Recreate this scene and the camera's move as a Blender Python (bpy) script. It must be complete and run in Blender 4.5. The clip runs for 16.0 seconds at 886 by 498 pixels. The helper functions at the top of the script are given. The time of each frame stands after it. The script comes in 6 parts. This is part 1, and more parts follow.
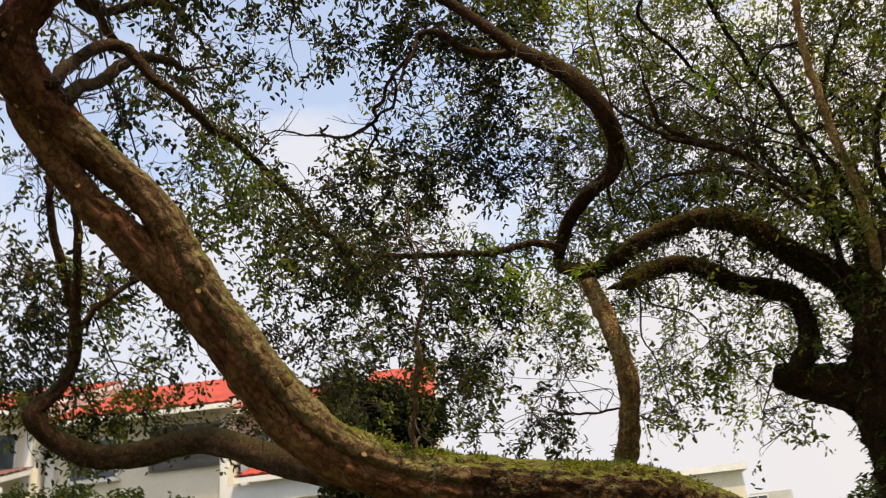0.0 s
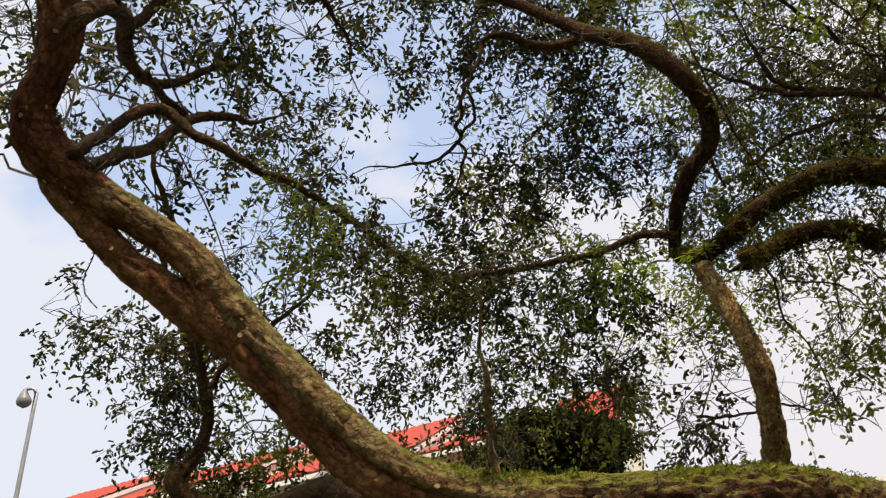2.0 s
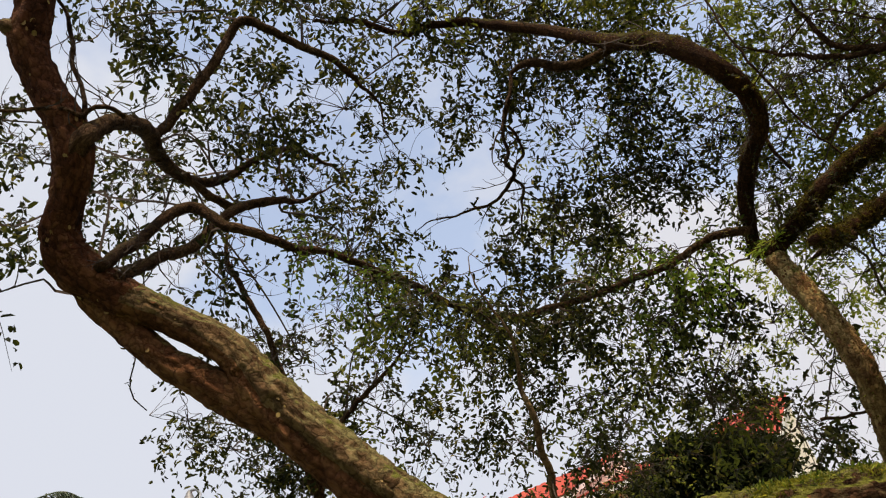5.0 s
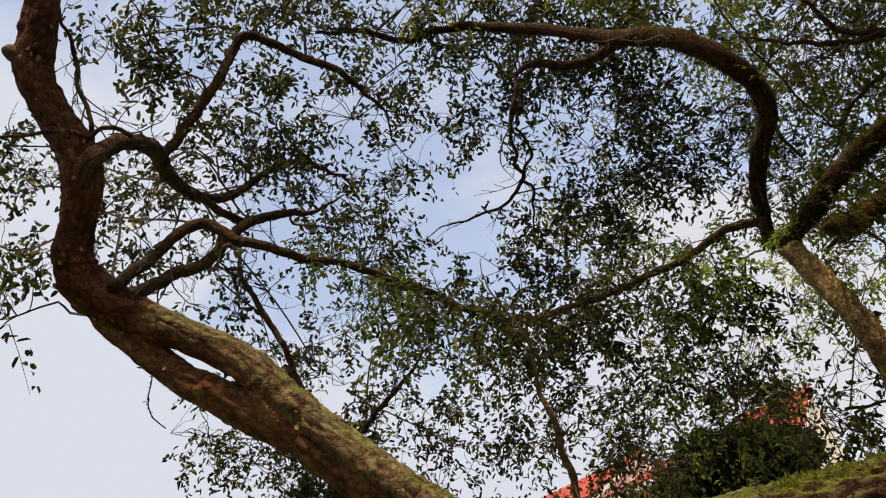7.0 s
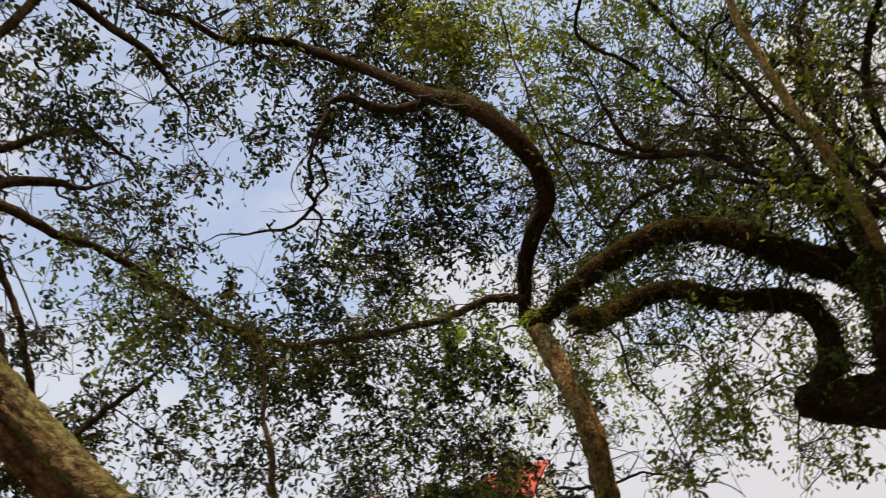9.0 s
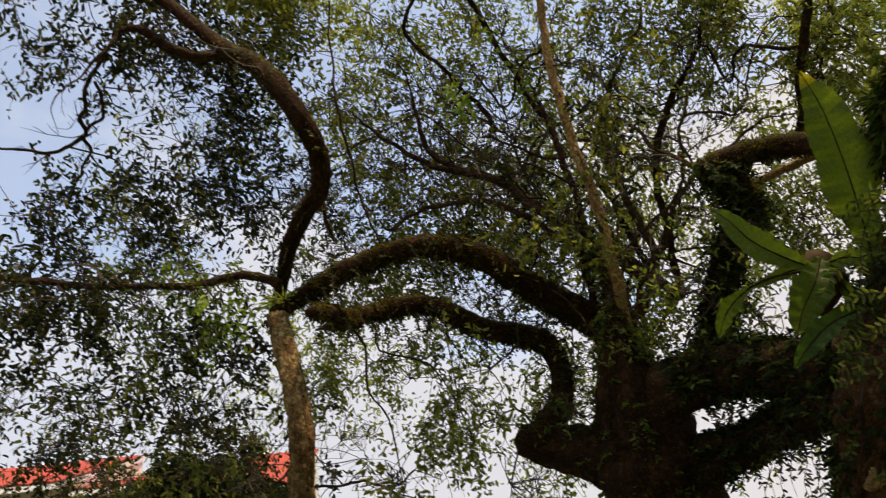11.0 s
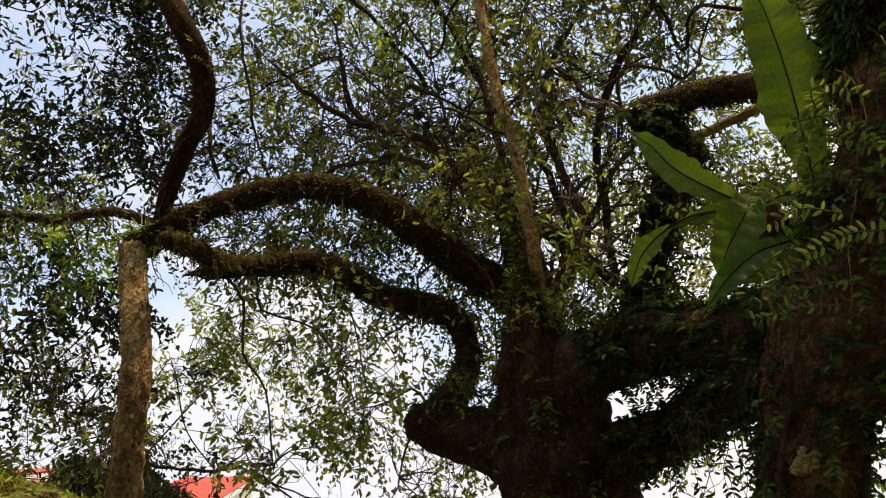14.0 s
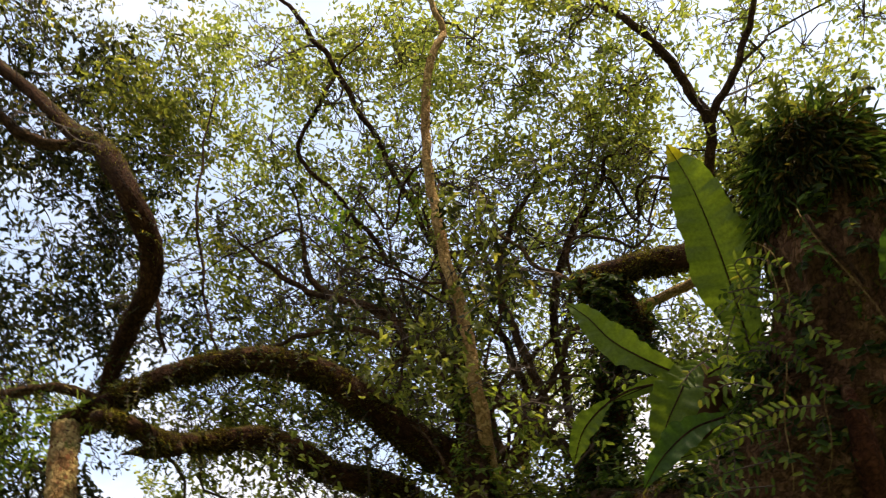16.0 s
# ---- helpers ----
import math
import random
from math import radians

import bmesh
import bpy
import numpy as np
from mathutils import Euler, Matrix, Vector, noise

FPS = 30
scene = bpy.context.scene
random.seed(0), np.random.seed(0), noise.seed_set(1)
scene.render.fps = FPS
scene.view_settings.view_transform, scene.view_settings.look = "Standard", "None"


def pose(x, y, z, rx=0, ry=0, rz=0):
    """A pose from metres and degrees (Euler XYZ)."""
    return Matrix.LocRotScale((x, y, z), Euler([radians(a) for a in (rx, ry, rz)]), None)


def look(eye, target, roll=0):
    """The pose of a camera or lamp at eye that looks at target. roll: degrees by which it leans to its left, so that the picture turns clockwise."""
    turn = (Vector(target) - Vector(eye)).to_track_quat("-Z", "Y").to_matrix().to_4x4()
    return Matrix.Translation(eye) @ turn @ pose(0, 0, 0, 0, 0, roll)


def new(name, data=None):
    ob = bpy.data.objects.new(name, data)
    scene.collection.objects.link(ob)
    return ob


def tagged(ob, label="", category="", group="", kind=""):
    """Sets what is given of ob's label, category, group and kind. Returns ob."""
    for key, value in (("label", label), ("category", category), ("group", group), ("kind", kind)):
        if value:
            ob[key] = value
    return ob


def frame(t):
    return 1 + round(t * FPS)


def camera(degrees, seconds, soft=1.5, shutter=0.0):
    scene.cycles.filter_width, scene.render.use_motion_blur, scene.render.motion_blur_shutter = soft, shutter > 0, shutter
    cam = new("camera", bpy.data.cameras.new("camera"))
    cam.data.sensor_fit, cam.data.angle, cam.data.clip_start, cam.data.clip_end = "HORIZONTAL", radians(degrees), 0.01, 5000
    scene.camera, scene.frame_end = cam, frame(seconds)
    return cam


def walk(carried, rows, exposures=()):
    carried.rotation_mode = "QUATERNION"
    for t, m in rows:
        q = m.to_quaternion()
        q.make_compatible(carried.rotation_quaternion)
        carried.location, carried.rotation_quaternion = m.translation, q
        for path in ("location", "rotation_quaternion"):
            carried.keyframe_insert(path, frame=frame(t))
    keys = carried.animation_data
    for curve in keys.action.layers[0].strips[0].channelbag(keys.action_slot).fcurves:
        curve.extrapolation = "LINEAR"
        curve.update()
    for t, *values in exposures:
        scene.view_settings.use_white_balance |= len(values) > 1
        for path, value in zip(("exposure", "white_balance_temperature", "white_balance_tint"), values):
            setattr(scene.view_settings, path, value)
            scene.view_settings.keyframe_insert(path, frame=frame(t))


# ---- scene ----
cam = camera(54.13, 16.0, soft=1.1, shutter=0.42)
ROWS = [
    (0.0, 0.000, -0.000, 1.600, 115.00, 6.00, 2.79),
    (0.5, 0.271, 0.185, 1.585, 116.57, 7.76, 6.33),
    (1.0, 0.393, 0.506, 1.538, 118.07, 5.75, 7.16),
    (1.5, 0.588, 0.643, 1.532, 117.44, 7.24, 12.43),
    (2.0, 0.925, 0.704, 1.522, 119.27, 8.47, 18.61),
    (2.5, 1.101, 0.918, 1.445, 120.15, 7.49, 17.34),
    (3.0, 1.229, 1.145, 1.430, 119.81, 8.59, 20.99),
    (3.5, 1.442, 1.176, 1.443, 121.06, 9.87, 28.98),
    (4.0, 1.565, 1.178, 1.438, 123.67, 11.46, 30.11),
    (6.5, 1.619, 1.263, 1.455, 125.80, 14.14, 35.90),
    (7.0, 1.617, 1.247, 1.448, 125.94, 13.99, 34.89),
    (7.5, 1.648, 1.255, 1.449, 127.45, 14.36, 34.65),
    (8.0, 1.721, 1.246, 1.409, 126.01, 13.24, 27.41),
    (8.2, 1.742, 1.236, 1.389, 125.24, 13.09, 24.62),
    (10.5, 2.302, 1.597, 1.458, 122.64, 5.91, 4.06),
    (11.0, 2.500, 1.669, 1.475, 120.91, 5.76, 0.29),
    (11.5, 2.546, 1.896, 1.390, 120.42, 5.61, -3.05),
    (12.0, 2.601, 2.159, 1.354, 120.49, 3.49, -8.57),
    (12.5, 2.856, 2.269, 1.342, 121.49, 3.97, -5.66),
    (13.0, 3.067, 2.434, 1.299, 121.14, 4.22, -3.26),
    (13.5, 3.109, 2.750, 1.275, 124.26, 1.58, -5.97),
    (14.0, 3.207, 2.952, 1.251, 124.27, 2.53, -2.95),
    (14.5, 3.429, 2.949, 1.313, 130.08, 0.57, -4.05),
    (15.0, 3.542, 2.959, 1.317, 131.27, 1.03, -4.96),
    (15.5, 3.507, 2.971, 1.347, 133.72, 2.04, -6.69),
    (16.0, 3.521, 2.969, 1.337, 135.04, 3.39, -3.08),
]
walk(cam, [(t, pose(x, y, z, rx, ry, rz)) for t, x, y, z, rx, ry, rz in ROWS], exposures=[(0.0, 0.22), (3.0, 0.24), (4.0, 0.15), (6.5, 0.05), (8.0, 0.04), (10.5, 0.06), (12.0, 0.22), (12.5, 0.28), (14.0, 0.42), (14.5, 0.5), (15.5, 0.7), (16.0, 0.74)])

# ---------------------------------------------------------------- light
world = bpy.data.worlds.new("sky")
scene.world = world
world.use_nodes = True
wn, wl = world.node_tree.nodes, world.node_tree.links
wn.clear()
w_out = wn.new("ShaderNodeOutputWorld")
w_bg = wn.new("ShaderNodeBackground")
w_sky = wn.new("ShaderNodeTexSky")
w_sky.sky_type, w_sky.sun_disc = "NISHITA", False
SUN_ELEVATION, SUN_AZIMUTH = 67.0, 142.0
w_sky.sun_elevation, w_sky.sun_rotation = radians(SUN_ELEVATION), radians(SUN_AZIMUTH)
w_sky.air_density, w_sky.dust_density, w_sky.ozone_density = 1.0, 2.0, 1.5
w_co = wn.new("ShaderNodeTexCoord")
w_map = wn.new("ShaderNodeMapping")
w_map.inputs["Scale"].default_value = (1.0, 1.0, 1.8)
w_noise = wn.new("ShaderNodeTexNoise")
w_noise.inputs["Scale"].default_value, w_noise.inputs["Detail"].default_value = 3.4, 7.0
w_ramp = wn.new("ShaderNodeValToRGB")
w_ramp.color_ramp.elements[0].position, w_ramp.color_ramp.elements[1].position = 0.445, 0.57
w_mix = wn.new("ShaderNodeMix")
w_mix.data_type = "RGBA"
wl.new(w_co.outputs["Generated"], w_map.inputs["Vector"])
wl.new(w_map.outputs[0], w_noise.inputs["Vector"])
w_sep = wn.new("ShaderNodeSeparateXYZ")
wl.new(w_co.outputs["Generated"], w_sep.inputs[0])
w_fade = wn.new("ShaderNodeMath")
w_fade.operation = "MULTIPLY_ADD"
w_fade.inputs[1].default_value, w_fade.inputs[2].default_value = -0.58, 0.34
wl.new(w_sep.outputs["Z"], w_fade.inputs[0])
w_sum = wn.new("ShaderNodeMath")
wl.new(w_noise.outputs["Fac"], w_sum.inputs[0])
wl.new(w_fade.outputs[0], w_sum.inputs[1])
w_bank = wn.new("ShaderNodeMath")
w_bank.operation, w_bank.use_clamp = "MULTIPLY_ADD", True
w_bank.inputs[1].default_value, w_bank.inputs[2].default_value = -3.0, -1.2
wl.new(w_sep.outputs["X"], w_bank.inputs[0])
w_all = wn.new("ShaderNodeMath")
w_all.operation = "MULTIPLY_ADD"
w_all.inputs[1].default_value = 0.2
wl.new(w_bank.outputs[0], w_all.inputs[0])
wl.new(w_sum.outputs[0], w_all.inputs[2])
wl.new(w_all.outputs[0], w_ramp.inputs["Fac"])
wl.new(w_ramp.outputs["Color"], w_mix.inputs[0])
w_side = wn.new("ShaderNodeMath")
w_side.operation, w_side.use_clamp = "MULTIPLY_ADD", True
w_side.inputs[1].default_value, w_side.inputs[2].default_value = 1.1, 0.45
wl.new(w_sep.outputs["X"], w_side.inputs[0])
w_tint = wn.new("ShaderNodeMix")
w_tint.data_type = "RGBA"
w_tint.inputs[6].default_value, w_tint.inputs[7].default_value = (6.85, 7.1, 7.9, 1.0), (7.75, 7.2, 7.05, 1.0)
wl.new(w_side.outputs[0], w_tint.inputs[0])
wl.new(w_tint.outputs[2], w_mix.inputs[7])
w_hs = wn.new("ShaderNodeHueSaturation")
w_hs.inputs["Saturation"].default_value, w_hs.inputs["Value"].default_value = 0.62, 2.6
wl.new(w_sky.outputs[0], w_hs.inputs["Color"])
wl.new(w_hs.outputs[0], w_mix.inputs[6])
wl.new(w_mix.outputs[2], w_bg.inputs["Color"])
w_bg.inputs["Strength"].default_value = 0.1
wl.new(w_bg.outputs[0], w_out.inputs["Surface"])

sun_data = bpy.data.lights.new("sun", "SUN")
sun_data.energy, sun_data.angle, sun_data.color = 5.0, radians(2), (1.0, 0.81, 0.55)
sun = new("sun", sun_data)
sun_dir = Vector((math.sin(radians(SUN_AZIMUTH)) * math.cos(radians(SUN_ELEVATION)), math.cos(radians(SUN_AZIMUTH)) * math.cos(radians(SUN_ELEVATION)), math.sin(radians(SUN_ELEVATION))))
sun.matrix_world = look(tuple(sun_dir * 40), (0, 0, 0))
rng = np.random.default_rng(7)


# ---------------------------------------------------------------- materials
def material(name):
    m = bpy.data.materials.new(name)
    m.use_nodes = True
    n, l = m.node_tree.nodes, m.node_tree.links
    return m, n, l, n["Principled BSDF"]


def noise_node(n, l, scale, detail=5.0, rough=0.6, stretch=None):
    co = n.new("ShaderNodeTexCoord")
    t = n.new("ShaderNodeTexNoise")
    t.inputs["Scale"].default_value, t.inputs["Detail"].default_value, t.inputs["Roughness"].default_value = scale, detail, rough
    if stretch:
        mp = n.new("ShaderNodeMapping")
        mp.inputs["Scale"].default_value = stretch
        l.new(co.outputs["Object"], mp.inputs["Vector"])
        l.new(mp.outputs[0], t.inputs["Vector"])
    else:
        l.new(co.outputs["Object"], t.inputs["Vector"])
    return t


def ramp_node(n, l, source, stops):
    r = n.new("ShaderNodeValToRGB")
    e = r.color_ramp.elements
    while len(e) < len(stops):
        e.new(0.5)
    for k, (p, c) in enumerate(stops):
        e[k].position, e[k].color = p, (*c, 1.0)
    l.new(source, r.inputs["Fac"])
    return r


def mix_node(n, l, fac, a, b):
    x = n.new("ShaderNodeMix")
    x.data_type = "RGBA"
    for sock, v in ((x.inputs[0], fac), (x.inputs[6], a), (x.inputs[7], b)):
        if isinstance(v, tuple):
            sock.default_value = (*v, 1.0)
        elif isinstance(v, float):
            sock.default_value = v
        else:
            l.new(v, sock)
    return x.outputs[2]


def math_node(n, l, op, a, b):
    x = n.new("ShaderNodeMath")
    x.operation = op
    for sock, v in ((x.inputs[0], a), (x.inputs[1], b)):
        if isinstance(v, (int, float)):
            sock.default_value = v
        else:
            l.new(v, sock)
    return x.outputs[0]


def bump_node(n, l, bsdf, height, strength, distance):
    b = n.new("ShaderNodeBump")
    b.inputs["Strength"].default_value, b.inputs["Distance"].default_value = strength, distance
    l.new(height, b.inputs["Height"])
    l.new(b.outputs[0], bsdf.inputs["Normal"])


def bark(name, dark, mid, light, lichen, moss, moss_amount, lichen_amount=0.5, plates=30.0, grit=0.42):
    """Flaking bark: streaks along the limb, small cracked plates, lichen specks on top, moss where the surface looks
    up. The pale top also holds painted light, so the underside stays dim.
    """
    m, n, l, b = material(name)
    at = n.new("ShaderNodeAttribute")
    at.attribute_name = "grain"
    place = at.outputs["Vector"]

    def field(scale, detail, rough, stretch):
        mp = n.new("ShaderNodeMapping")
        mp.inputs["Scale"].default_value = stretch
        l.new(place, mp.inputs["Vector"])
        t = n.new("ShaderNodeTexNoise")
        t.inputs["Scale"].default_value, t.inputs["Detail"].default_value, t.inputs["Roughness"].default_value = scale, detail, rough
        l.new(mp.outputs[0], t.inputs["Vector"])
        return t.outputs["Fac"]

    streak = field(10.0, 8.0, 0.72, (1, 1, 0.24))
    blotch = field(2.6, 5.0, 0.6, (1, 1, 0.6))
    fine = field(60.0, 6.0, 0.75, (1, 1, 0.35))
    plate = field(22.0, 8.0, 0.78, (1, 1, 0.55))
    scaly = n.new("ShaderNodeMapping")
    scaly.inputs["Scale"].default_value = (1, 1, 0.75)
    bent = n.new("ShaderNodeMix")
    bent.data_type, bent.blend_type = "RGBA", "LINEAR_LIGHT"
    bent.inputs[0].default_value = 0.05
    warp = n.new("ShaderNodeTexNoise")
    warp.inputs["Scale"].default_value, warp.inputs["Detail"].default_value = 22.0, 5.0
    l.new(place, warp.inputs["Vector"])
    l.new(place, bent.inputs[6])
    l.new(warp.outputs["Color"], bent.inputs[7])
    l.new(bent.outputs[2], scaly.inputs["Vector"])
    scales = n.new("ShaderNodeTexVoronoi")
    scales.inputs["Scale"].default_value = plates
    l.new(scaly.outputs[0], scales.inputs["Vector"])
    shed = n.new("ShaderNodeSeparateColor")
    l.new(scales.outputs["Color"], shed.inputs[0])
    tone = math_node(n, l, "ADD", math_node(n, l, "ADD", math_node(n, l, "MULTIPLY", streak, 0.64), math_node(n, l, "MULTIPLY", blotch, 0.23)), math_node(n, l, "MULTIPLY", shed.outputs[0], 0.13))
    base = ramp_node(n, l, tone, [(0.36, dark), (0.50, mid), (0.64, light)]).outputs[0]
    speck = field(150.0, 4.0, 0.7, (1, 1, 0.7))
    grain = ramp_node(n, l, math_node(n, l, "ADD", math_node(n, l, "MULTIPLY", fine, 0.6), math_node(n, l, "MULTIPLY", speck, 0.4)), [(0.40, (0.16, 0.12, 0.10)), (0.55, (1.0, 1.0, 1.0))]).outputs[0]
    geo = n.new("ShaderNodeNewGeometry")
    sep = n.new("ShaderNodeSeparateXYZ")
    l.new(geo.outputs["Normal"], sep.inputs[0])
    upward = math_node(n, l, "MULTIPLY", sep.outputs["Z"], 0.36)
    cells = n.new("ShaderNodeTexVoronoi")
    cells.feature = "DISTANCE_TO_EDGE"
    cells.inputs["Scale"].default_value = plates
    l.new(scaly.outputs[0], cells.inputs["Vector"])
    crack = ramp_node(n, l, cells.outputs["Distance"], [(0.0, (0, 0, 0)), (0.10, (0.55, 0.55, 0.55)), (0.26, (1, 1, 1))]).outputs[0]
    # upward weight: lichen plus painted top light, so the underside stays darker
    lichen_top_light = math_node(n, l, "ADD", math_node(n, l, "ADD", math_node(n, l, "ADD", math_node(n, l, "MULTIPLY", plate, 0.58), math_node(n, l, "MULTIPLY", blotch, 0.28)), math_node(n, l, "MULTIPLY", shed.outputs[2], 0.14)), upward)
    lf = ramp_node(n, l, lichen_top_light, [(0.62 - 0.16 * lichen_amount, (0, 0, 0)), (0.82 - 0.14 * lichen_amount, (1, 1, 1))]).outputs[0]
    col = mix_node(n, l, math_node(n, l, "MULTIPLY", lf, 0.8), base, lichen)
    mul = n.new("ShaderNodeMix")
    mul.data_type, mul.blend_type = "RGBA", "MULTIPLY"
    mul.inputs[0].default_value = grit
    l.new(col, mul.inputs[6])
    l.new(grain, mul.inputs[7])
    col = mul.outputs[2]
    dimmed = n.new("ShaderNodeMix")
    dimmed.data_type, dimmed.blend_type = "RGBA", "MULTIPLY"
    dimmed.inputs[0].default_value = 0.5
    l.new(col, dimmed.inputs[6])
    l.new(crack, dimmed.inputs[7])
    col = dimmed.outputs[2]
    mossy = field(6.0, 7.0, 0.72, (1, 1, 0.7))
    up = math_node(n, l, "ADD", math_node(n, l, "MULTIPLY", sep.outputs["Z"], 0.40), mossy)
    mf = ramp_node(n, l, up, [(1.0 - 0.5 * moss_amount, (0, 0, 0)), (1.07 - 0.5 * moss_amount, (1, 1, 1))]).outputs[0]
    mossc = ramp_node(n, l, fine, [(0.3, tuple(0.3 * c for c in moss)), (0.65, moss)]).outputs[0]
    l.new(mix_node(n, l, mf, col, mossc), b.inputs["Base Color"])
    b.inputs["Roughness"].default_value = 0.85
    b.inputs["Specular IOR Level"].default_value = 0.06
    h = math_node(n, l, "ADD", math_node(n, l, "ADD", math_node(n, l, "MULTIPLY", crack, 0.5), math_node(n, l, "MULTIPLY", shed.outputs[1], 0.35)), math_node(n, l, "ADD", math_node(n, l, "MULTIPLY", fine, 1.4 * grit), math_node(n, l, "ADD", streak, plate)))
    bump_node(n, l, b, h, 1.0, 0.026)
    return m


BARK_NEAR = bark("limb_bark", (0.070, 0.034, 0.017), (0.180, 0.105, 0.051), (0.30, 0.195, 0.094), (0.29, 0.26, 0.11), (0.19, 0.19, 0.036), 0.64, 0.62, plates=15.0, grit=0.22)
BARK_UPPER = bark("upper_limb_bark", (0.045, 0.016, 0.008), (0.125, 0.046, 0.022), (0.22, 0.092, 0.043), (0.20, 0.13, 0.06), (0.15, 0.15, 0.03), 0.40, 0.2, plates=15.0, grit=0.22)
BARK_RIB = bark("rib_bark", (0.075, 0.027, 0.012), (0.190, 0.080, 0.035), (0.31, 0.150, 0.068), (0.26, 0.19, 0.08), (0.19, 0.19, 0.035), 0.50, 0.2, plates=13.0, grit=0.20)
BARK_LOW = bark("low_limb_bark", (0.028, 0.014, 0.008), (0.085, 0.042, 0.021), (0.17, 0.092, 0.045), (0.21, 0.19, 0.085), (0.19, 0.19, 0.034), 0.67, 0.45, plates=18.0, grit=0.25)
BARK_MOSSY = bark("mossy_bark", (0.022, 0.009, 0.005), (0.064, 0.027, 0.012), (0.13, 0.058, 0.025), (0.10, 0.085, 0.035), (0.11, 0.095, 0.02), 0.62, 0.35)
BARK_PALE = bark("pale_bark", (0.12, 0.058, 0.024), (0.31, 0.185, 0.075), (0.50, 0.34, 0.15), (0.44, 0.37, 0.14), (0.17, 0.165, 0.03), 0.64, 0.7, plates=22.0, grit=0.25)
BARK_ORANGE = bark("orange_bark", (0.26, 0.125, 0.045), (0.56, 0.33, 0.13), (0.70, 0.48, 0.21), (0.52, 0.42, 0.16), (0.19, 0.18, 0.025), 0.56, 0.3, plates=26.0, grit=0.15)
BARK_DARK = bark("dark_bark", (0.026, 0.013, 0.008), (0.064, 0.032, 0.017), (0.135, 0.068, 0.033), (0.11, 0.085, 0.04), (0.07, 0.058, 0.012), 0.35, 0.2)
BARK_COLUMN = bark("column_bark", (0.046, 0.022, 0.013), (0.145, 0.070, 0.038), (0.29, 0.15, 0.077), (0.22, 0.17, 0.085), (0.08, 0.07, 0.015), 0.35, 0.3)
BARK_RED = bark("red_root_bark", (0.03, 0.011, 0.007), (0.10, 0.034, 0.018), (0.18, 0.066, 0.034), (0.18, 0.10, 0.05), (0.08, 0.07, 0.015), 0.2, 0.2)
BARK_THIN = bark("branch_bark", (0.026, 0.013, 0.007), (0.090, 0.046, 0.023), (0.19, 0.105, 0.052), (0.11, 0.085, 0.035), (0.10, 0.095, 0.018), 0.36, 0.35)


def leaf_material(name, dark, mid, light, through_light, gloss=0.38, thin=0.45):
    m, n, l, b = material(name)
    geo = n.new("ShaderNodeNewGeometry")
    tone = ramp_node(n, l, geo.outputs["Random Per Island"], [(0.0, dark), (0.55, mid), (0.93, light), (1.0, tuple(0.5 * (x + y) for x, y in zip(light, (0.35, 0.26, 0.05))))])
    blotch = noise_node(n, l, 60.0, 3.0)
    dim = ramp_node(n, l, blotch.outputs["Fac"], [(0.3, (0.7, 0.7, 0.7)), (0.7, (1.1, 1.1, 1.05))])
    mul = n.new("ShaderNodeMix")
    mul.data_type, mul.blend_type = "RGBA", "MULTIPLY"
    mul.inputs[0].default_value = 1.0
    l.new(tone.outputs[0], mul.inputs[6])
    l.new(dim.outputs[0], mul.inputs[7])
    l.new(mul.outputs[2], b.inputs["Base Color"])
    b.inputs["Roughness"].default_value = gloss
    b.inputs["Specular IOR Level"].default_value = 0.12
    tr = n.new("ShaderNodeBsdfTranslucent")
    boost = n.new("ShaderNodeMix")
    boost.data_type, boost.blend_type = "RGBA", "MULTIPLY"
    boost.inputs[0].default_value = 1.0
    l.new(mul.outputs[2], boost.inputs[6])
    boost.inputs[7].default_value = (*through_light, 1.0)
    l.new(boost.outputs[2], tr.inputs["Color"])
    mix = n.new("ShaderNodeMixShader")
    mix.inputs[0].default_value = thin
    l.new(b.outputs[0], mix.inputs[1])
    l.new(tr.outputs[0], mix.inputs[2])
    l.new(mix.outputs[0], n["Material Output"].inputs["Surface"])
    return m


# LEAF, LEAF_DEEP, LEAF_MID, LEAF_LIGHT: one leaf, shade and sun put into its colour
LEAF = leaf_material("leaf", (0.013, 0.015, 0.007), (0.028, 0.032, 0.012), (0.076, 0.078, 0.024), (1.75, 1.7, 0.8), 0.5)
LEAF_DEEP = leaf_material("shaded_leaf", (0.020, 0.025, 0.010), (0.044, 0.052, 0.017), (0.105, 0.11, 0.032), (1.75, 1.75, 0.8), 0.5)
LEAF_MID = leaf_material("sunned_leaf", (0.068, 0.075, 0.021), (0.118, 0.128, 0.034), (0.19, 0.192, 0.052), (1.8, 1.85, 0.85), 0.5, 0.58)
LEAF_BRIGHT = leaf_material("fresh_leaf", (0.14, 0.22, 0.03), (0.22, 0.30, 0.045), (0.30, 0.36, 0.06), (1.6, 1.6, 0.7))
LEAF_LIGHT = leaf_material("sunlit_leaf", (0.134, 0.156, 0.044), (0.198, 0.224, 0.064), (0.285, 0.300, 0.090), (1.8, 1.85, 0.85), 0.5, 0.6)
LEAF_DARK = leaf_material("hedge_leaf", (0.014, 0.021, 0.007), (0.030, 0.045, 0.013), (0.065, 0.085, 0.022), (1.3, 1.4, 0.7), 0.6)
FROND = leaf_material("frond", (0.064, 0.093, 0.015), (0.086, 0.118, 0.019), (0.118, 0.15, 0.026), (2.0, 2.0, 0.7), 0.42)
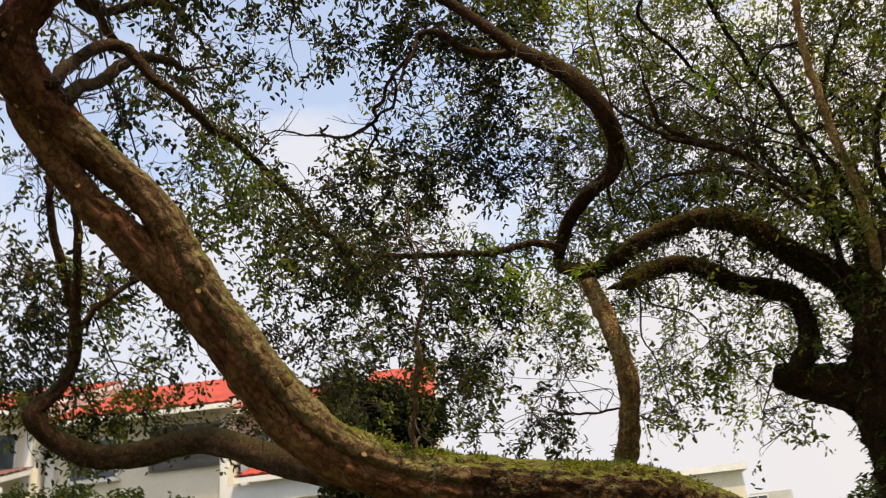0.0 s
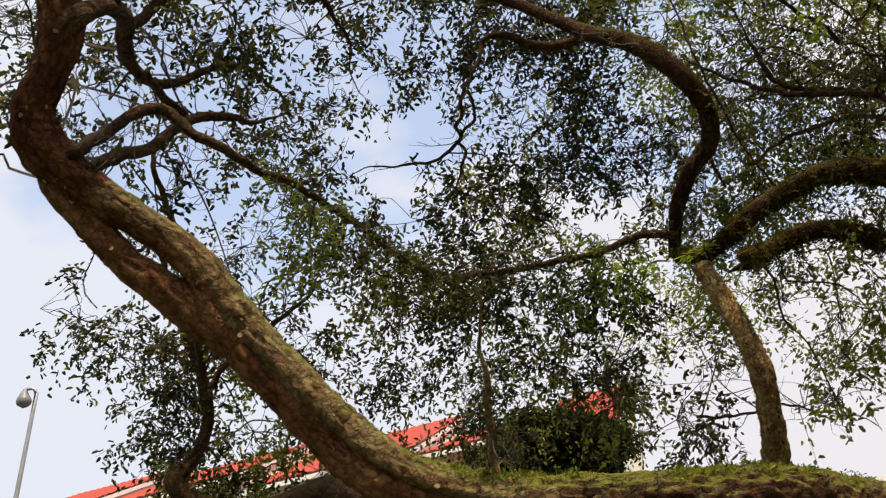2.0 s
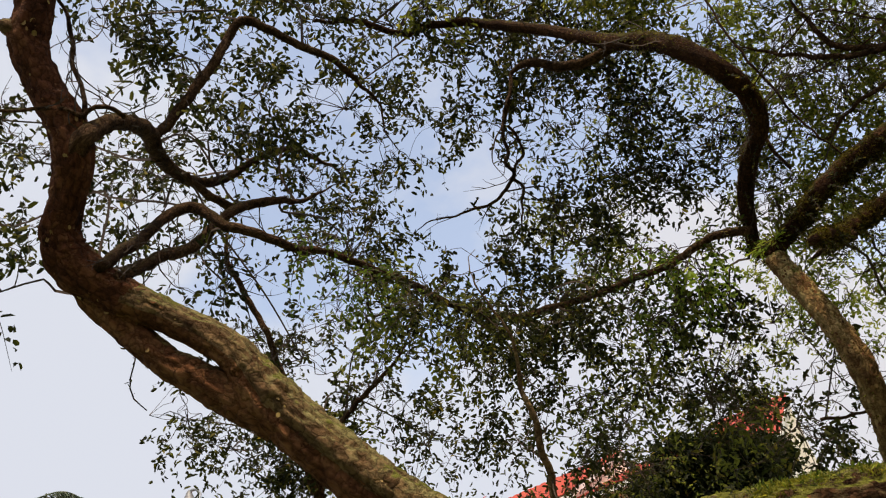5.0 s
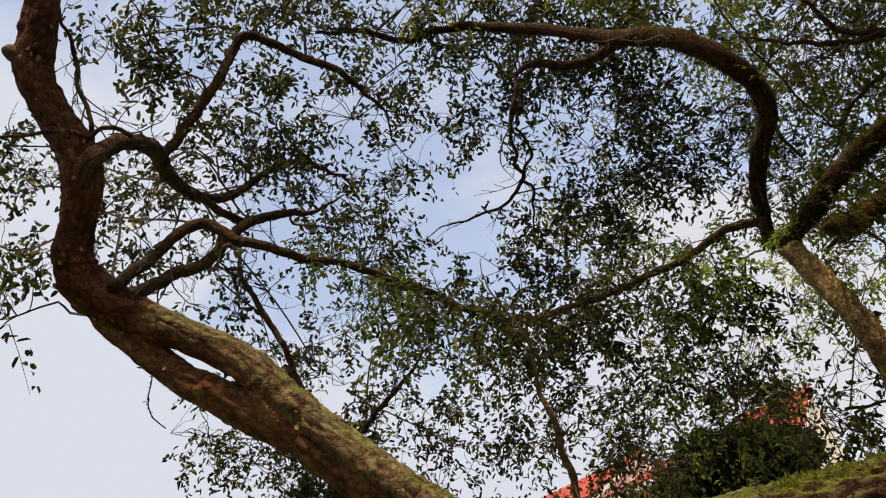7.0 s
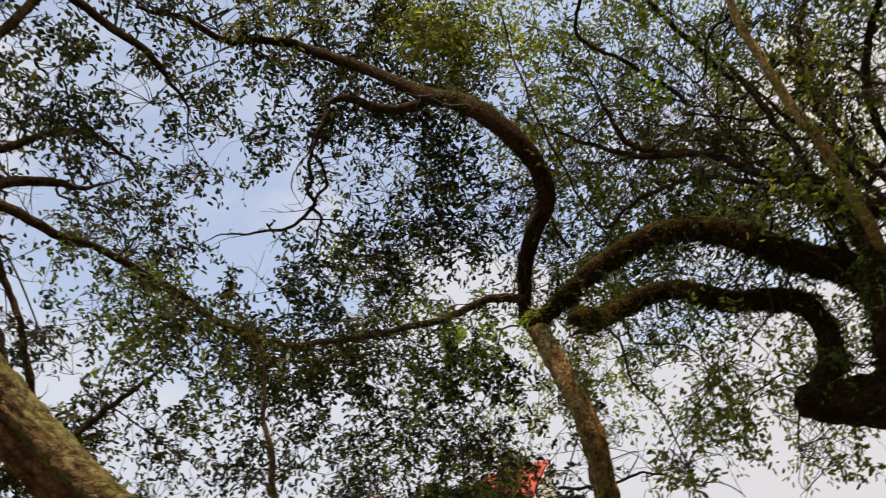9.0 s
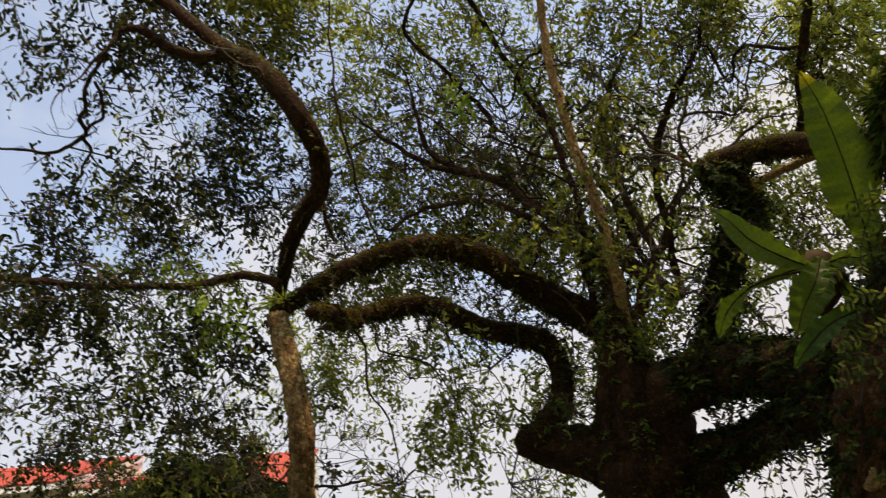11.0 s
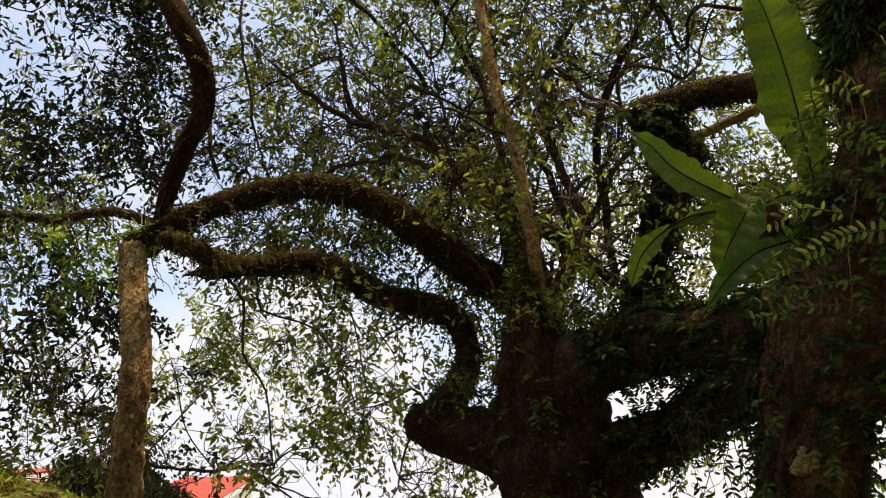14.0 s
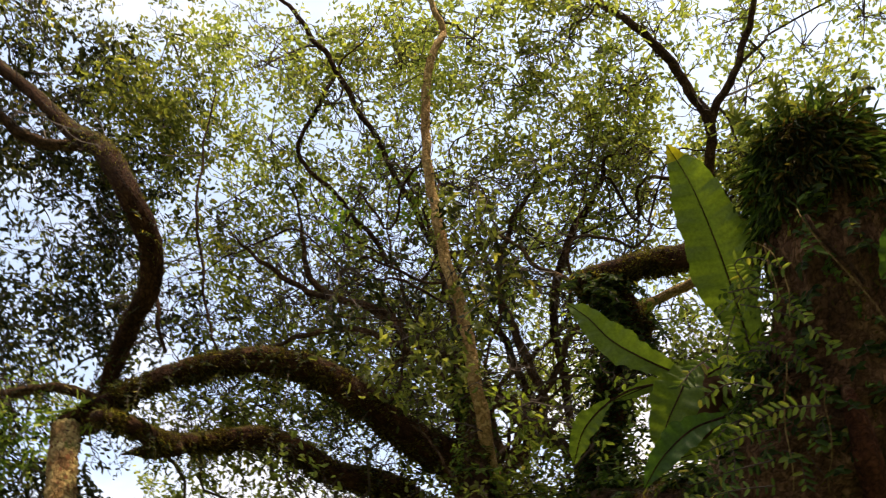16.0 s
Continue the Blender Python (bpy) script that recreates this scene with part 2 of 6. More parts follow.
# HEDGE is darker than the shrub's green: tree shade put into the colour
HEDGE = leaf_material("shaded_shrub_leaf", (0.007, 0.010, 0.004), (0.014, 0.020, 0.007), (0.032, 0.038, 0.012), (1.2, 1.3, 0.7), 0.7)
# FROND with shade put into its colour, for fronds low by the trunk
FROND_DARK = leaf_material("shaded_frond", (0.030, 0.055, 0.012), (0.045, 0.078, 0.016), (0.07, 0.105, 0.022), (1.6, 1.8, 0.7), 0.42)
FROND_TIP = leaf_material("yellow_frond", (0.20, 0.19, 0.012), (0.25, 0.23, 0.014), (0.30, 0.27, 0.018), (1.6, 1.5, 0.6), 0.45)
SPRAY = leaf_material("spray_leaf", (0.10, 0.135, 0.03), (0.165, 0.205, 0.045), (0.26, 0.285, 0.06), (1.8, 1.8, 0.7), 0.5, 0.5)
VINE = leaf_material("vine_leaf", (0.036, 0.058, 0.014), (0.080, 0.115, 0.024), (0.15, 0.185, 0.04), (1.5, 1.6, 0.7), 0.5)
PALM = leaf_material("palm_leaf", (0.07, 0.09, 0.065), (0.115, 0.14, 0.105), (0.18, 0.20, 0.16), (1.3, 1.3, 1.0))
FLAKE = leaf_material("bark_flake", (0.05, 0.018, 0.009), (0.18, 0.075, 0.031), (0.30, 0.20, 0.08), (0.2, 0.15, 0.1), 0.85, 0.02)
# MOSS_DARK: the moss with shade put into its colour
MOSS_DARK = leaf_material("shaded_moss", (0.032, 0.022, 0.008), (0.070, 0.050, 0.013), (0.13, 0.092, 0.022), (1.2, 1.2, 0.7), 0.85)
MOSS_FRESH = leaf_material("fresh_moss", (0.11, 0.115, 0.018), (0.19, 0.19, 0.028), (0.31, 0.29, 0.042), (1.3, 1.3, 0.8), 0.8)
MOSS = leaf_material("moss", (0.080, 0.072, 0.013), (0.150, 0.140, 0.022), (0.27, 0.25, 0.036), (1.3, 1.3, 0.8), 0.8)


def plain(name, a, b_col, scale, rough, relief=0.0, metal=0.0):
    m, n, l, b = material(name)
    t, t2 = noise_node(n, l, scale, 6.0), noise_node(n, l, scale * 9, 6.0)
    mixed = math_node(n, l, "ADD", math_node(n, l, "MULTIPLY", t.outputs["Fac"], 0.7), math_node(n, l, "MULTIPLY", t2.outputs["Fac"], 0.3))
    l.new(ramp_node(n, l, mixed, [(0.35, a), (0.65, b_col)]).outputs[0], b.inputs["Base Color"])
    b.inputs["Roughness"].default_value, b.inputs["Metallic"].default_value = rough, metal
    if relief:
        bump_node(n, l, b, t2.outputs["Fac"], 0.6, relief)
    return m


TWIG = plain("twig_bark", (0.022, 0.012, 0.007), (0.07, 0.038, 0.02), 3.0, 0.85)
WALL = plain("cream_plaster", (0.62, 0.56, 0.44), (0.76, 0.70, 0.58), 0.6, 0.85, 0.004)
WALL_GREY = plain("grey_plaster", (0.42, 0.41, 0.38), (0.55, 0.53, 0.49), 0.6, 0.85, 0.004)
TRIM = plain("white_trim", (0.66, 0.65, 0.62), (0.78, 0.77, 0.74), 1.5, 0.6)
TILE = plain("roof_tile", (0.22, 0.024, 0.012), (0.37, 0.046, 0.020), 1.2, 0.9, 0.01)
TILE_DARK = plain("weathered_tile", (0.10, 0.045, 0.035), (0.17, 0.07, 0.05), 1.2, 0.7, 0.01)
METAL = plain("galvanised_steel", (0.34, 0.35, 0.36), (0.46, 0.47, 0.48), 4.0, 0.45, 0.0, 0.8)
LAMP_CASE = plain("lamp_case", (0.10, 0.10, 0.11), (0.17, 0.17, 0.18), 4.0, 0.5)
SHADE = plain("dark_blind", (0.07, 0.065, 0.06), (0.12, 0.11, 0.10), 1.5, 0.7)
GRASS = plain("grass", (0.035, 0.06, 0.016), (0.075, 0.10, 0.03), 0.7, 0.9, 0.03)
SOIL = plain("asphalt", (0.045, 0.045, 0.046), (0.065, 0.064, 0.062), 1.0, 0.9, 0.01)
glass, gn, gl, gb = material("window_glass")
gb.inputs["Base Color"].default_value = (0.05, 0.06, 0.065, 1)
gb.inputs["Roughness"].default_value = 0.08
gb.inputs["Specular IOR Level"].default_value = 0.7


# ---------------------------------------------------------------- builders
def mesh_object(name, verts, faces, mat, parent=None, label="", smooth=False):
    me = bpy.data.meshes.new(name)
    me.from_pydata(verts, [], faces)
    me.materials.append(mat)
    if smooth:
        me.polygons.foreach_set("use_smooth", [True] * len(me.polygons))
    me.update()
    ob = new(name, me)
    if parent is not None:
        ob.parent = parent
    if label:
        tagged(ob, label)
    return ob


def part(name, bm, mat, parent, label=""):
    me = bpy.data.meshes.new(name)
    bm.normal_update()
    bm.to_mesh(me)
    bm.free()
    me.materials.append(mat)
    ob = new(name, me)
    ob.parent = parent
    if label:
        tagged(ob, label)
    return ob


def thing(name, label, category, at=(0, 0, 0), group="", kind=""):
    ob = new(name)
    ob.empty_display_size = 0.2
    ob.location = at
    return tagged(ob, label, category, group, kind)


def spline(points, step):
    """A smooth line (x, y, z, radius) through the points, at about even steps."""
    p = np.array(points, float)
    p = np.vstack([2 * p[0] - p[1], p, 2 * p[-1] - p[-2]])
    out = []
    for i in range(1, len(p) - 2):
        a, b, c, d = p[i - 1:i + 3]
        k = max(2, int(np.linalg.norm(c[:3] - b[:3]) / step))
        for t in np.arange(k) / k:
            out.append(0.5 * (2 * b + (c - a) * t + (2 * a - 5 * b + 4 * c - d) * t * t + (3 * b - a - 3 * c + d) * t ** 3))
    out.append(p[-2])
    out = np.array(out)
    out[:, 3] = np.maximum(out[:, 3], 0.002)
    return out


def tube_data(line, sides, lumps=0.0, ridges=0.0, seed=0):
    """Rings round a line, with knots and bark ridges: (vertices, faces)."""
    pos, rad = line[:, :3], line[:, 3]
    run = np.concatenate([[0], np.cumsum(np.linalg.norm(np.diff(pos, axis=0), axis=1))])
    tan = np.gradient(pos, axis=0)
    tan /= np.linalg.norm(tan, axis=1)[:, None] + 1e-9
    ref = np.array([0.3, 0.2, 0.93])
    u = np.cross(tan[0], ref)
    u /= np.linalg.norm(u)
    verts = []
    ang = np.arange(sides) * 2 * math.pi / sides
    for i in range(len(pos)):
        u = u - tan[i] * u.dot(tan[i])
        u /= np.linalg.norm(u)
        v = np.cross(tan[i], u)
        ring = np.cos(ang)[:, None] * u + np.sin(ang)[:, None] * v
        r = np.full(sides, rad[i])
        if lumps or ridges:
            for k in range(sides):
                q = Vector(pos[i] + ring[k] * rad[i])
                w = noise.noise(q * (0.55 / max(rad[i], 0.03)) + Vector((seed, 0, 0)))
                c, s = math.cos(ang[k]) * rad[i], math.sin(ang[k]) * rad[i]
                g = Vector((c * 14, s * 14, run[i] * 4.2 + seed))
                crack = 1 - abs(noise.noise(g)) * 2.6
                plate = noise.noise(Vector((c * 26 + seed, s * 26, run[i] * 13.0)))
                grain = noise.noise(Vector((c * 48, s * 48 + seed, run[i] * 26.0)))
                edge = 0.55 if plate > 0.12 else 0.0
                r[k] *= 1 + lumps * w + ridges * (0.35 * plate + edge * 0.3 + 0.22 * grain - 0.75 * max(0.0, crack) ** 3)
        verts.append(pos[i] + ring * r[:, None])
    n = len(pos)
    verts = np.vstack(verts + [pos[:1] - tan[:1] * rad[0] * 0.4, pos[-1:] + tan[-1:] * rad[-1] * 0.6])
    faces = []
    for i in range(n - 1):
        for k in range(sides):
            k2 = (k + 1) % sides
            faces.append((i * sides + k, i * sides + k2, (i + 1) * sides + k2, (i + 1) * sides + k))
    a, b = n * sides, n * sides + 1
    for k in range(sides):
        k2 = (k + 1) % sides
        faces.append((a, k2, k))
        faces.append((b, (n - 1) * sides + k, (n - 1) * sides + k2))
    return verts, faces


def add_grain(ob, line, sides):
    """Straightened limb coordinates on the vertices, so that bark runs along the wood."""
    s = np.concatenate([[0], np.cumsum(np.linalg.norm(np.diff(line[:, :3], axis=0), axis=1))])
    ang = np.arange(sides) * 2 * math.pi / sides
    g = np.empty((len(line), sides, 3))
    g[:, :, 0], g[:, :, 1] = np.cos(ang) * line[:, 3:4], np.sin(ang) * line[:, 3:4]
    g[:, :, 2] = s[:, None]
    g = np.vstack([g.reshape(-1, 3), [[0, 0, 0]], [[0, 0, s[-1]]]]) + line[0, :3] * 3.0
    layer = ob.data.attributes.new("grain", "FLOAT_VECTOR", "POINT")
    layer.data.foreach_set("vector", g.ravel())


def tube_object(name, line, sides, mat, parent, label="", lumps=0.0, ridges=0.0, seed=0.0):
    v, f = tube_data(line, sides, lumps, ridges, seed)
    ob = mesh_object(name, v.tolist(), f, mat, parent, label, smooth=True)
    add_grain(ob, line, sides)
    return ob


LINES = []
SPREAD, FINER, LEAF_SCALE = 1.08, 1.12, 1.0


def limb(name, parent, points, mat, label="", sides=14, step=0.06, lumps=0.12, ridges=0.10):
    line = spline(points, step)
    thin = np.clip((0.075 - line[:, 3:4]) / 0.05, 0.0, 1.0)
    sway = np.array([noise.noise_vector(Vector(p[:3] * 2.6)) + 0.6 * noise.noise_vector(Vector(p[:3] * 7.0)) for p in line])
    line[:, :3] += sway * 0.045 * thin
    LINES.append(line)
    return tube_object(name, line, sides, mat, parent, label, lumps, ridges, len(LINES) * 3.1)


def join_tubes(name, lines, sides, mat, parent):
    vs, fs, base = [], [], 0
    for ln in lines:
        v, f = tube_data(ln, sides)
        vs.append(v)
        fs += [tuple(k + base for k in q) for q in f]
        base += len(v)
    return tagged(mesh_object(name, np.vstack(vs).tolist(), fs, mat, parent), kind="stuff")


def leaf_mesh(name, base, axis, normal, length, width, mat, parent, fold=0.25):
    """Many pointed, folded leaves in one mesh: arrays of bases, axes, normals and sizes."""
    n = len(base)
    axis = axis / (np.linalg.norm(axis, axis=1)[:, None] + 1e-9)
    side = np.cross(axis, normal)
    side /= np.linalg.norm(side, axis=1)[:, None] + 1e-9
    up = np.cross(side, axis)
    L, W = length[:, None], width[:, None]
    bend = -0.12 * L * up
    v = np.empty((n, 6, 3))
    v[:, 0] = base
    v[:, 1] = base + axis * 0.24 * L + side * 0.45 * W + up * fold * W
    v[:, 2] = base + axis * 0.76 * L + side * 0.42 * W + up * fold * W + bend * 0.5
    v[:, 3] = base + axis * L + bend * 1.3
    v[:, 4] = base + axis * 0.76 * L - side * 0.42 * W + up * fold * W + bend * 0.5
    v[:, 5] = base + axis * 0.24 * L - side * 0.45 * W + up * fold * W
    idx = np.arange(n)[:, None] * 6
    f = np.stack([idx + np.array([0, 1, 2, 3]), idx + np.array([0, 3, 4, 5])], 1).reshape(-1, 4)
    me = bpy.data.meshes.new(name)
    me.vertices.add(n * 6)
    me.vertices.foreach_set("co", v.ravel())
    me.loops.add(n * 8)
    me.loops.foreach_set("vertex_index", f.ravel().astype(np.int32))
    me.polygons.add(n * 2)
    me.polygons.foreach_set("loop_start", np.arange(n * 2, dtype=np.int32) * 4)
    me.polygons.foreach_set("loop_total", np.full(n * 2, 4, dtype=np.int32))
    me.materials.append(mat)
    me.update(calc_edges=True)
    ob = new(name, me)
    ob.parent = parent
    return tagged(ob, kind="stuff")


def unit(k):
    q = rng.normal(size=(k, 3))
    return q / np.linalg.norm(q, axis=1)[:, None]


def nearest_wood(c):
    """A point on the wood near c, picked among the close ones so that branchlets spread along the limbs."""
    wood = np.vstack(LINES)
    d = np.linalg.norm(wood[:, :3] - c, axis=1) + 6.0 * np.maximum(0, wood[:, 3] - 0.14)
    close = np.flatnonzero(d < d.min() * 1.45 + 0.25)
    k = int(rng.choice(close))
    return d[k], wood[k]


def clump(parent, c, r, count, mat=None, leaf=0.082, droop=0.45, wood=True):
    """One leafy clump: a branchlet from the nearest limb, side twigs, and leaves along drooping sprays."""
    c = np.array(c, float)
    mat = mat or LEAF
    # eastern clumps of LEAF take the sunlit colour
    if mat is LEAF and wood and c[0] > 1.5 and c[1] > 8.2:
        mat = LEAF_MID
    if wood:
        thin = 0.55 if 0.8 < c[0] < 4.4 and c[1] > 9.4 and 6.3 < c[2] < 8.7 else 1.0
        r, count, leaf = r * SPREAD, int(count * FINER * thin), leaf * LEAF_SCALE
    per = 13
    sprays = max(4, count // per)
    knots = 10 if r > 0.4 else 5
    lobes = c + unit(knots) * (rng.random(knots)[:, None] ** 0.4) * r * 1.05 * np.array([1, 1, 0.85])
    pick = rng.integers(0, knots, sprays)
    loose = np.where(rng.random(sprays) < 0.3, 0.75, 0.36)[:, None]
    origin = lobes[pick] + unit(sprays) * (rng.random(sprays)[:, None] ** 0.5) * r * loose
    out = origin - c
    way = out / (np.linalg.norm(out, axis=1)[:, None] + 1e-6) * 0.7 + unit(sprays) * 0.7
    way[:, 2] -= droop
    way /= np.linalg.norm(way, axis=1)[:, None]
    length = rng.uniform(0.2, 0.46, sprays)
    twigs = []
    bs, ax, nm = [], [], []
    for k in range(sprays):
        t = (np.arange(per) + rng.random(per) * 0.5) / per
        sag = np.array([0, 0, -0.25 * length[k]])
        pts = origin[k] + way[k] * (t * length[k])[:, None] + sag * (t ** 2)[:, None] + rng.normal(size=(per, 3)) * 0.035
        side = np.cross(way[k], (0, 0, 1.0))
        side /= np.linalg.norm(side) + 1e-6
        sign = np.where(np.arange(per) % 2 == 0, 1.0, -1.0)[:, None]
        a = way[k] * 0.35 + side * sign * 0.6 + rng.normal(size=(per, 3)) * 0.55 + np.array([0, 0, -0.3])
        bs.append(pts)
        ax.append(a)
        nm.append(np.array([0, 0, 0.5]) + rng.normal(size=(per, 3)) * 0.9)
        if k % 2 == 0:
            e = origin[k] + way[k] * length[k] + sag
            twigs.append(np.array([[*origin[k], 0.004], [*(0.5 * (origin[k] + e) - sag * 0.25), 0.003], [*e, 0.0015]]))
    n = sprays * per
    leaf_mesh("leaves", np.vstack(bs), np.vstack(ax), np.vstack(nm), leaf * rng.uniform(0.65, 1.25, n), leaf * 0.44 * rng.uniform(0.75, 1.25, n), mat, parent)
    if wood:
        dist, at = nearest_wood(c)
        if dist < 3.2:
            r0 = min(0.016, at[3] * 0.6)
            path = [at[:3] * (1 - s) + c * s + rng.normal(size=3) * 0.10 * dist * math.sin(math.pi * s) + np.array([0, 0, 0.16 * dist * math.sin(math.pi * s)]) for s in (0.0, 0.2, 0.45, 0.7, 1.0)]
            twigs.append(spline([(*p, r0 * (1 - 0.5 * k / 4)) for k, p in enumerate(path)], 0.12))
        for q in lobes:
            ways = [c * (1 - s) + q * s + rng.normal(size=3) * 0.09 * r * math.sin(math.pi * s) for s in (0.0, 0.35, 0.7, 1.0)]
            twigs.append(spline([(*p, 0.007 - 0.0012 * k) for k, p in enumerate(ways)], 0.14))
            for o in origin[np.linalg.norm(origin - q, axis=1).argsort()[:4]]:
                m1, m2 = q * 0.65 + o * 0.35 + rng.normal(size=3) * 0.03, q * 0.3 + o * 0.7 + rng.normal(size=3) * 0.03
                twigs.append(spline([(*q, 0.004), (*m1, 0.0035), (*m2, 0.003), (*o, 0.002)], 0.12))
        join_tubes("twig_network", twigs, 3, TWIG, parent)


def bough(parent, start, end, r0):
    """A wavy, forked bough from the wood up into the crown."""
    a, b = np.array(start, float), np.array(end, float)
    d = np.linalg.norm(b - a)
    pts = []
    for i, s in enumerate(np.linspace(0, 1, 9)):
        p = a * (1 - s) + b * s + np.array([0, 0, 0.12 * d]) * math.sin(math.pi * s) + rng.normal(size=3) * 0.05 * d * math.sin(math.pi * s) ** 0.6
        pts.append((*p, r0 * (1 - 0.75 * s)))
    limb("bough", parent, pts, BARK_THIN if rng.random() < 0.6 else BARK_DARK, "", 8, 0.07, 0.12, 0.1)
    for k in (3, 5):
        p = np.array(pts[k][:3])
        e = p + (b - a) / d * rng.uniform(0.5, 1.0) + unit(1)[0] * 0.6
        mid = 0.5 * (p + e) + rng.normal(size=3) * 0.12
        limb("twig", parent, [(*p, pts[k][3] * 0.6), (*mid, pts[k][3] * 0.45), (*e, 0.004)], BARK_THIN, "", 6, 0.08, 0.1, 0.0)
    twiglets(parent, LINES[-3], 4, 0.5, TWIG)


def twiglets(parent, line, per_metre, length, mat):
    """Bare side twigs along a branch, bent and forked."""
    seg = np.linalg.norm(np.diff(line[:, :3], axis=0), axis=1).sum()
    made = []
    for _ in range(max(1, int(per_metre * seg))):
        k = int(rng.integers(1, len(line) - 1))
        p, r = line[k, :3], line[k, 3]
        d = unit(1)[0] + np.array([0, 0, 0.35])
        ln = length * rng.uniform(0.4, 1.3)
        r0 = min(0.008, r * 0.45)
        pts = [p]
        for s in range(5):
            d = d + rng.normal(size=3) * 0.36
            d /= np.linalg.norm(d)
            pts.append(pts[-1] + d * ln / 5)
        made.append(spline([(*q, r0 * (1 - 0.16 * i)) for i, q in enumerate(pts)], ln / 11))
        for s in (2, 3):
            e = pts[s] + (d + unit(1)[0]) * ln * 0.2
            made.append(np.array([[*pts[s], r0 * 0.6], [*(0.5 * (pts[s] + e) + rng.normal(size=3) * 0.02), r0 * 0.45], [*e, r0 * 0.25]]))
    return join_tubes("twig_network", made, 3, mat, parent)


def tufts(name, parent, line, mat, per_metre, size, top_only, spread=1.0):
    """Moss or creeper blades standing on a limb."""
    seg = np.linalg.norm(np.diff(line[:, :3], axis=0), axis=1).sum()
    n = int(per_metre * seg)
    k = rng.integers(0, len(line) - 1, n)
    f = rng.random(n)[:, None]
    p = line[k] * (1 - f) + line[k + 1] * f
    tan = line[k + 1, :3] - line[k, :3]
    tan /= np.linalg.norm(tan, axis=1)[:, None] + 1e-9
    d = unit(n) + np.array([0, 0, top_only])
    d -= tan * (d * tan).sum(1)[:, None]
    d /= np.linalg.norm(d, axis=1)[:, None] + 1e-9
    base = p[:, :3] + d * p[:, 3:4] * 0.96
    thick = np.array([noise.noise(Vector(q * 5.5)) + 0.6 * noise.noise(Vector(q * 17.0)) for q in base])
    keep = thick + rng.normal(size=n) * 0.12 > -0.22
    base, d, thick = base[keep], d[keep], np.clip(thick[keep], 0, 0.8)
    n = len(base)
    ln = size * rng.uniform(0.45, 1.1, n) * (0.75 + 1.1 * thick)
    return leaf_mesh(name, base, d * 0.6 + unit(n) * 0.8 * spread, unit(n), ln, ln * 0.24 * rng.uniform(0.6, 1.4, n), mat, parent)


def flakes(parent, line, per_metre, size):
    """Lifting plates of bark, lying along the limb."""
    seg = np.linalg.norm(np.diff(line[:, :3], axis=0), axis=1).sum()
    n = int(per_metre * seg)
    k = rng.integers(0, len(line) - 1, n)
    tan = line[k + 1, :3] - line[k, :3]
    tan /= np.linalg.norm(tan, axis=1)[:, None] + 1e-9
    d = unit(n)
    d -= tan * (d * tan).sum(1)[:, None]
    d /= np.linalg.norm(d, axis=1)[:, None] + 1e-9
    base = line[k, :3] + d * line[k, 3:4] * 0.97
    way = tan * rng.choice([-1.0, 1.0], n)[:, None] + unit(n) * 0.4 + d * rng.uniform(0.05, 0.5, (n, 1))
    ln = size * rng.uniform(0.4, 1.6, n)
    return leaf_mesh("bark_plate", base, way, d, ln, ln * rng.uniform(0.4, 0.9, n), FLAKE, parent, 0.0)


def box(name, lo, hi, mat, parent, label="", bevel=0.0):
    bm = bmesh.new()
    bmesh.ops.create_cube(bm, size=1.0)
    for v in bm.verts:
        v.co = Vector([lo[k] + (v.co[k] + 0.5) * (hi[k] - lo[k]) for k in range(3)])
    if bevel:
        bmesh.ops.bevel(bm, geom=list(bm.edges), offset=bevel, segments=2, affect="EDGES")
    return part(name, bm, mat, parent, label)


# ---------------------------------------------------------------- ground
def ground_sheet():
    size, n = 1500.0, 40
    verts, faces = [], []
    lin = np.sign(np.linspace(-1, 1, n)) * np.abs(np.linspace(-1, 1, n)) ** 3 * size
    for y in lin:
        for x in lin:
            verts.append((x, y, 0.0))
    for j in range(n - 1):
        for i in range(n - 1):
            faces.append((j * n + i, j * n + i + 1, (j + 1) * n + i + 1, (j + 1) * n + i))
    ob = mesh_object("ground", verts, faces, GRASS)
    return tagged(ob, "mown green grass under the old tree", "lawn", kind="structure")


ground_sheet()
road = thing("road", "grey asphalt lane in front of the terrace houses", "road", kind="structure")
box("surface", (-60, 15.6, -0.2), (60, 20.4, 0.012), SOIL, road)
for y0 in (15.4, 20.4):
    box("kerb", (-60, y0, -0.2), (60, y0 + 0.2, 0.13), WALL_GREY, road)

# ---------------------------------------------------------------- the old tree
tree = thing("old_tree", "sprawling old tree with mossy arched limbs and small green leaves", "tree", (4.5, 9.5, 0))
tree.location = (0, 0, 0)
NAMED, WOOD = {}, []


def limb_line(name, points, mat, label, sides, step, lumps, ridges, girth=1.0):
    points = [(x, y, z, r * girth) for x, y, z, r in points]
    if name == "branch" and 0.01 < points[-1][3] < 0.042:
        end, way = np.array(points[-1]), np.array(points[-1]) - np.array(points[-2])
        way[:3] *= 0.3 / max(0.05, np.linalg.norm(way[:3]))
        for k in (1, 2, 3):
            bend = rng.normal(size=3) * 0.05 * k
            points.append((*(end[:3] + way[:3] * k + bend), end[3] * (0.62, 0.34, 0.12)[k - 1]))
    WOOD.append(limb(name, tree, points, mat, label, sides, step, lumps, ridges))
    return LINES[-1]


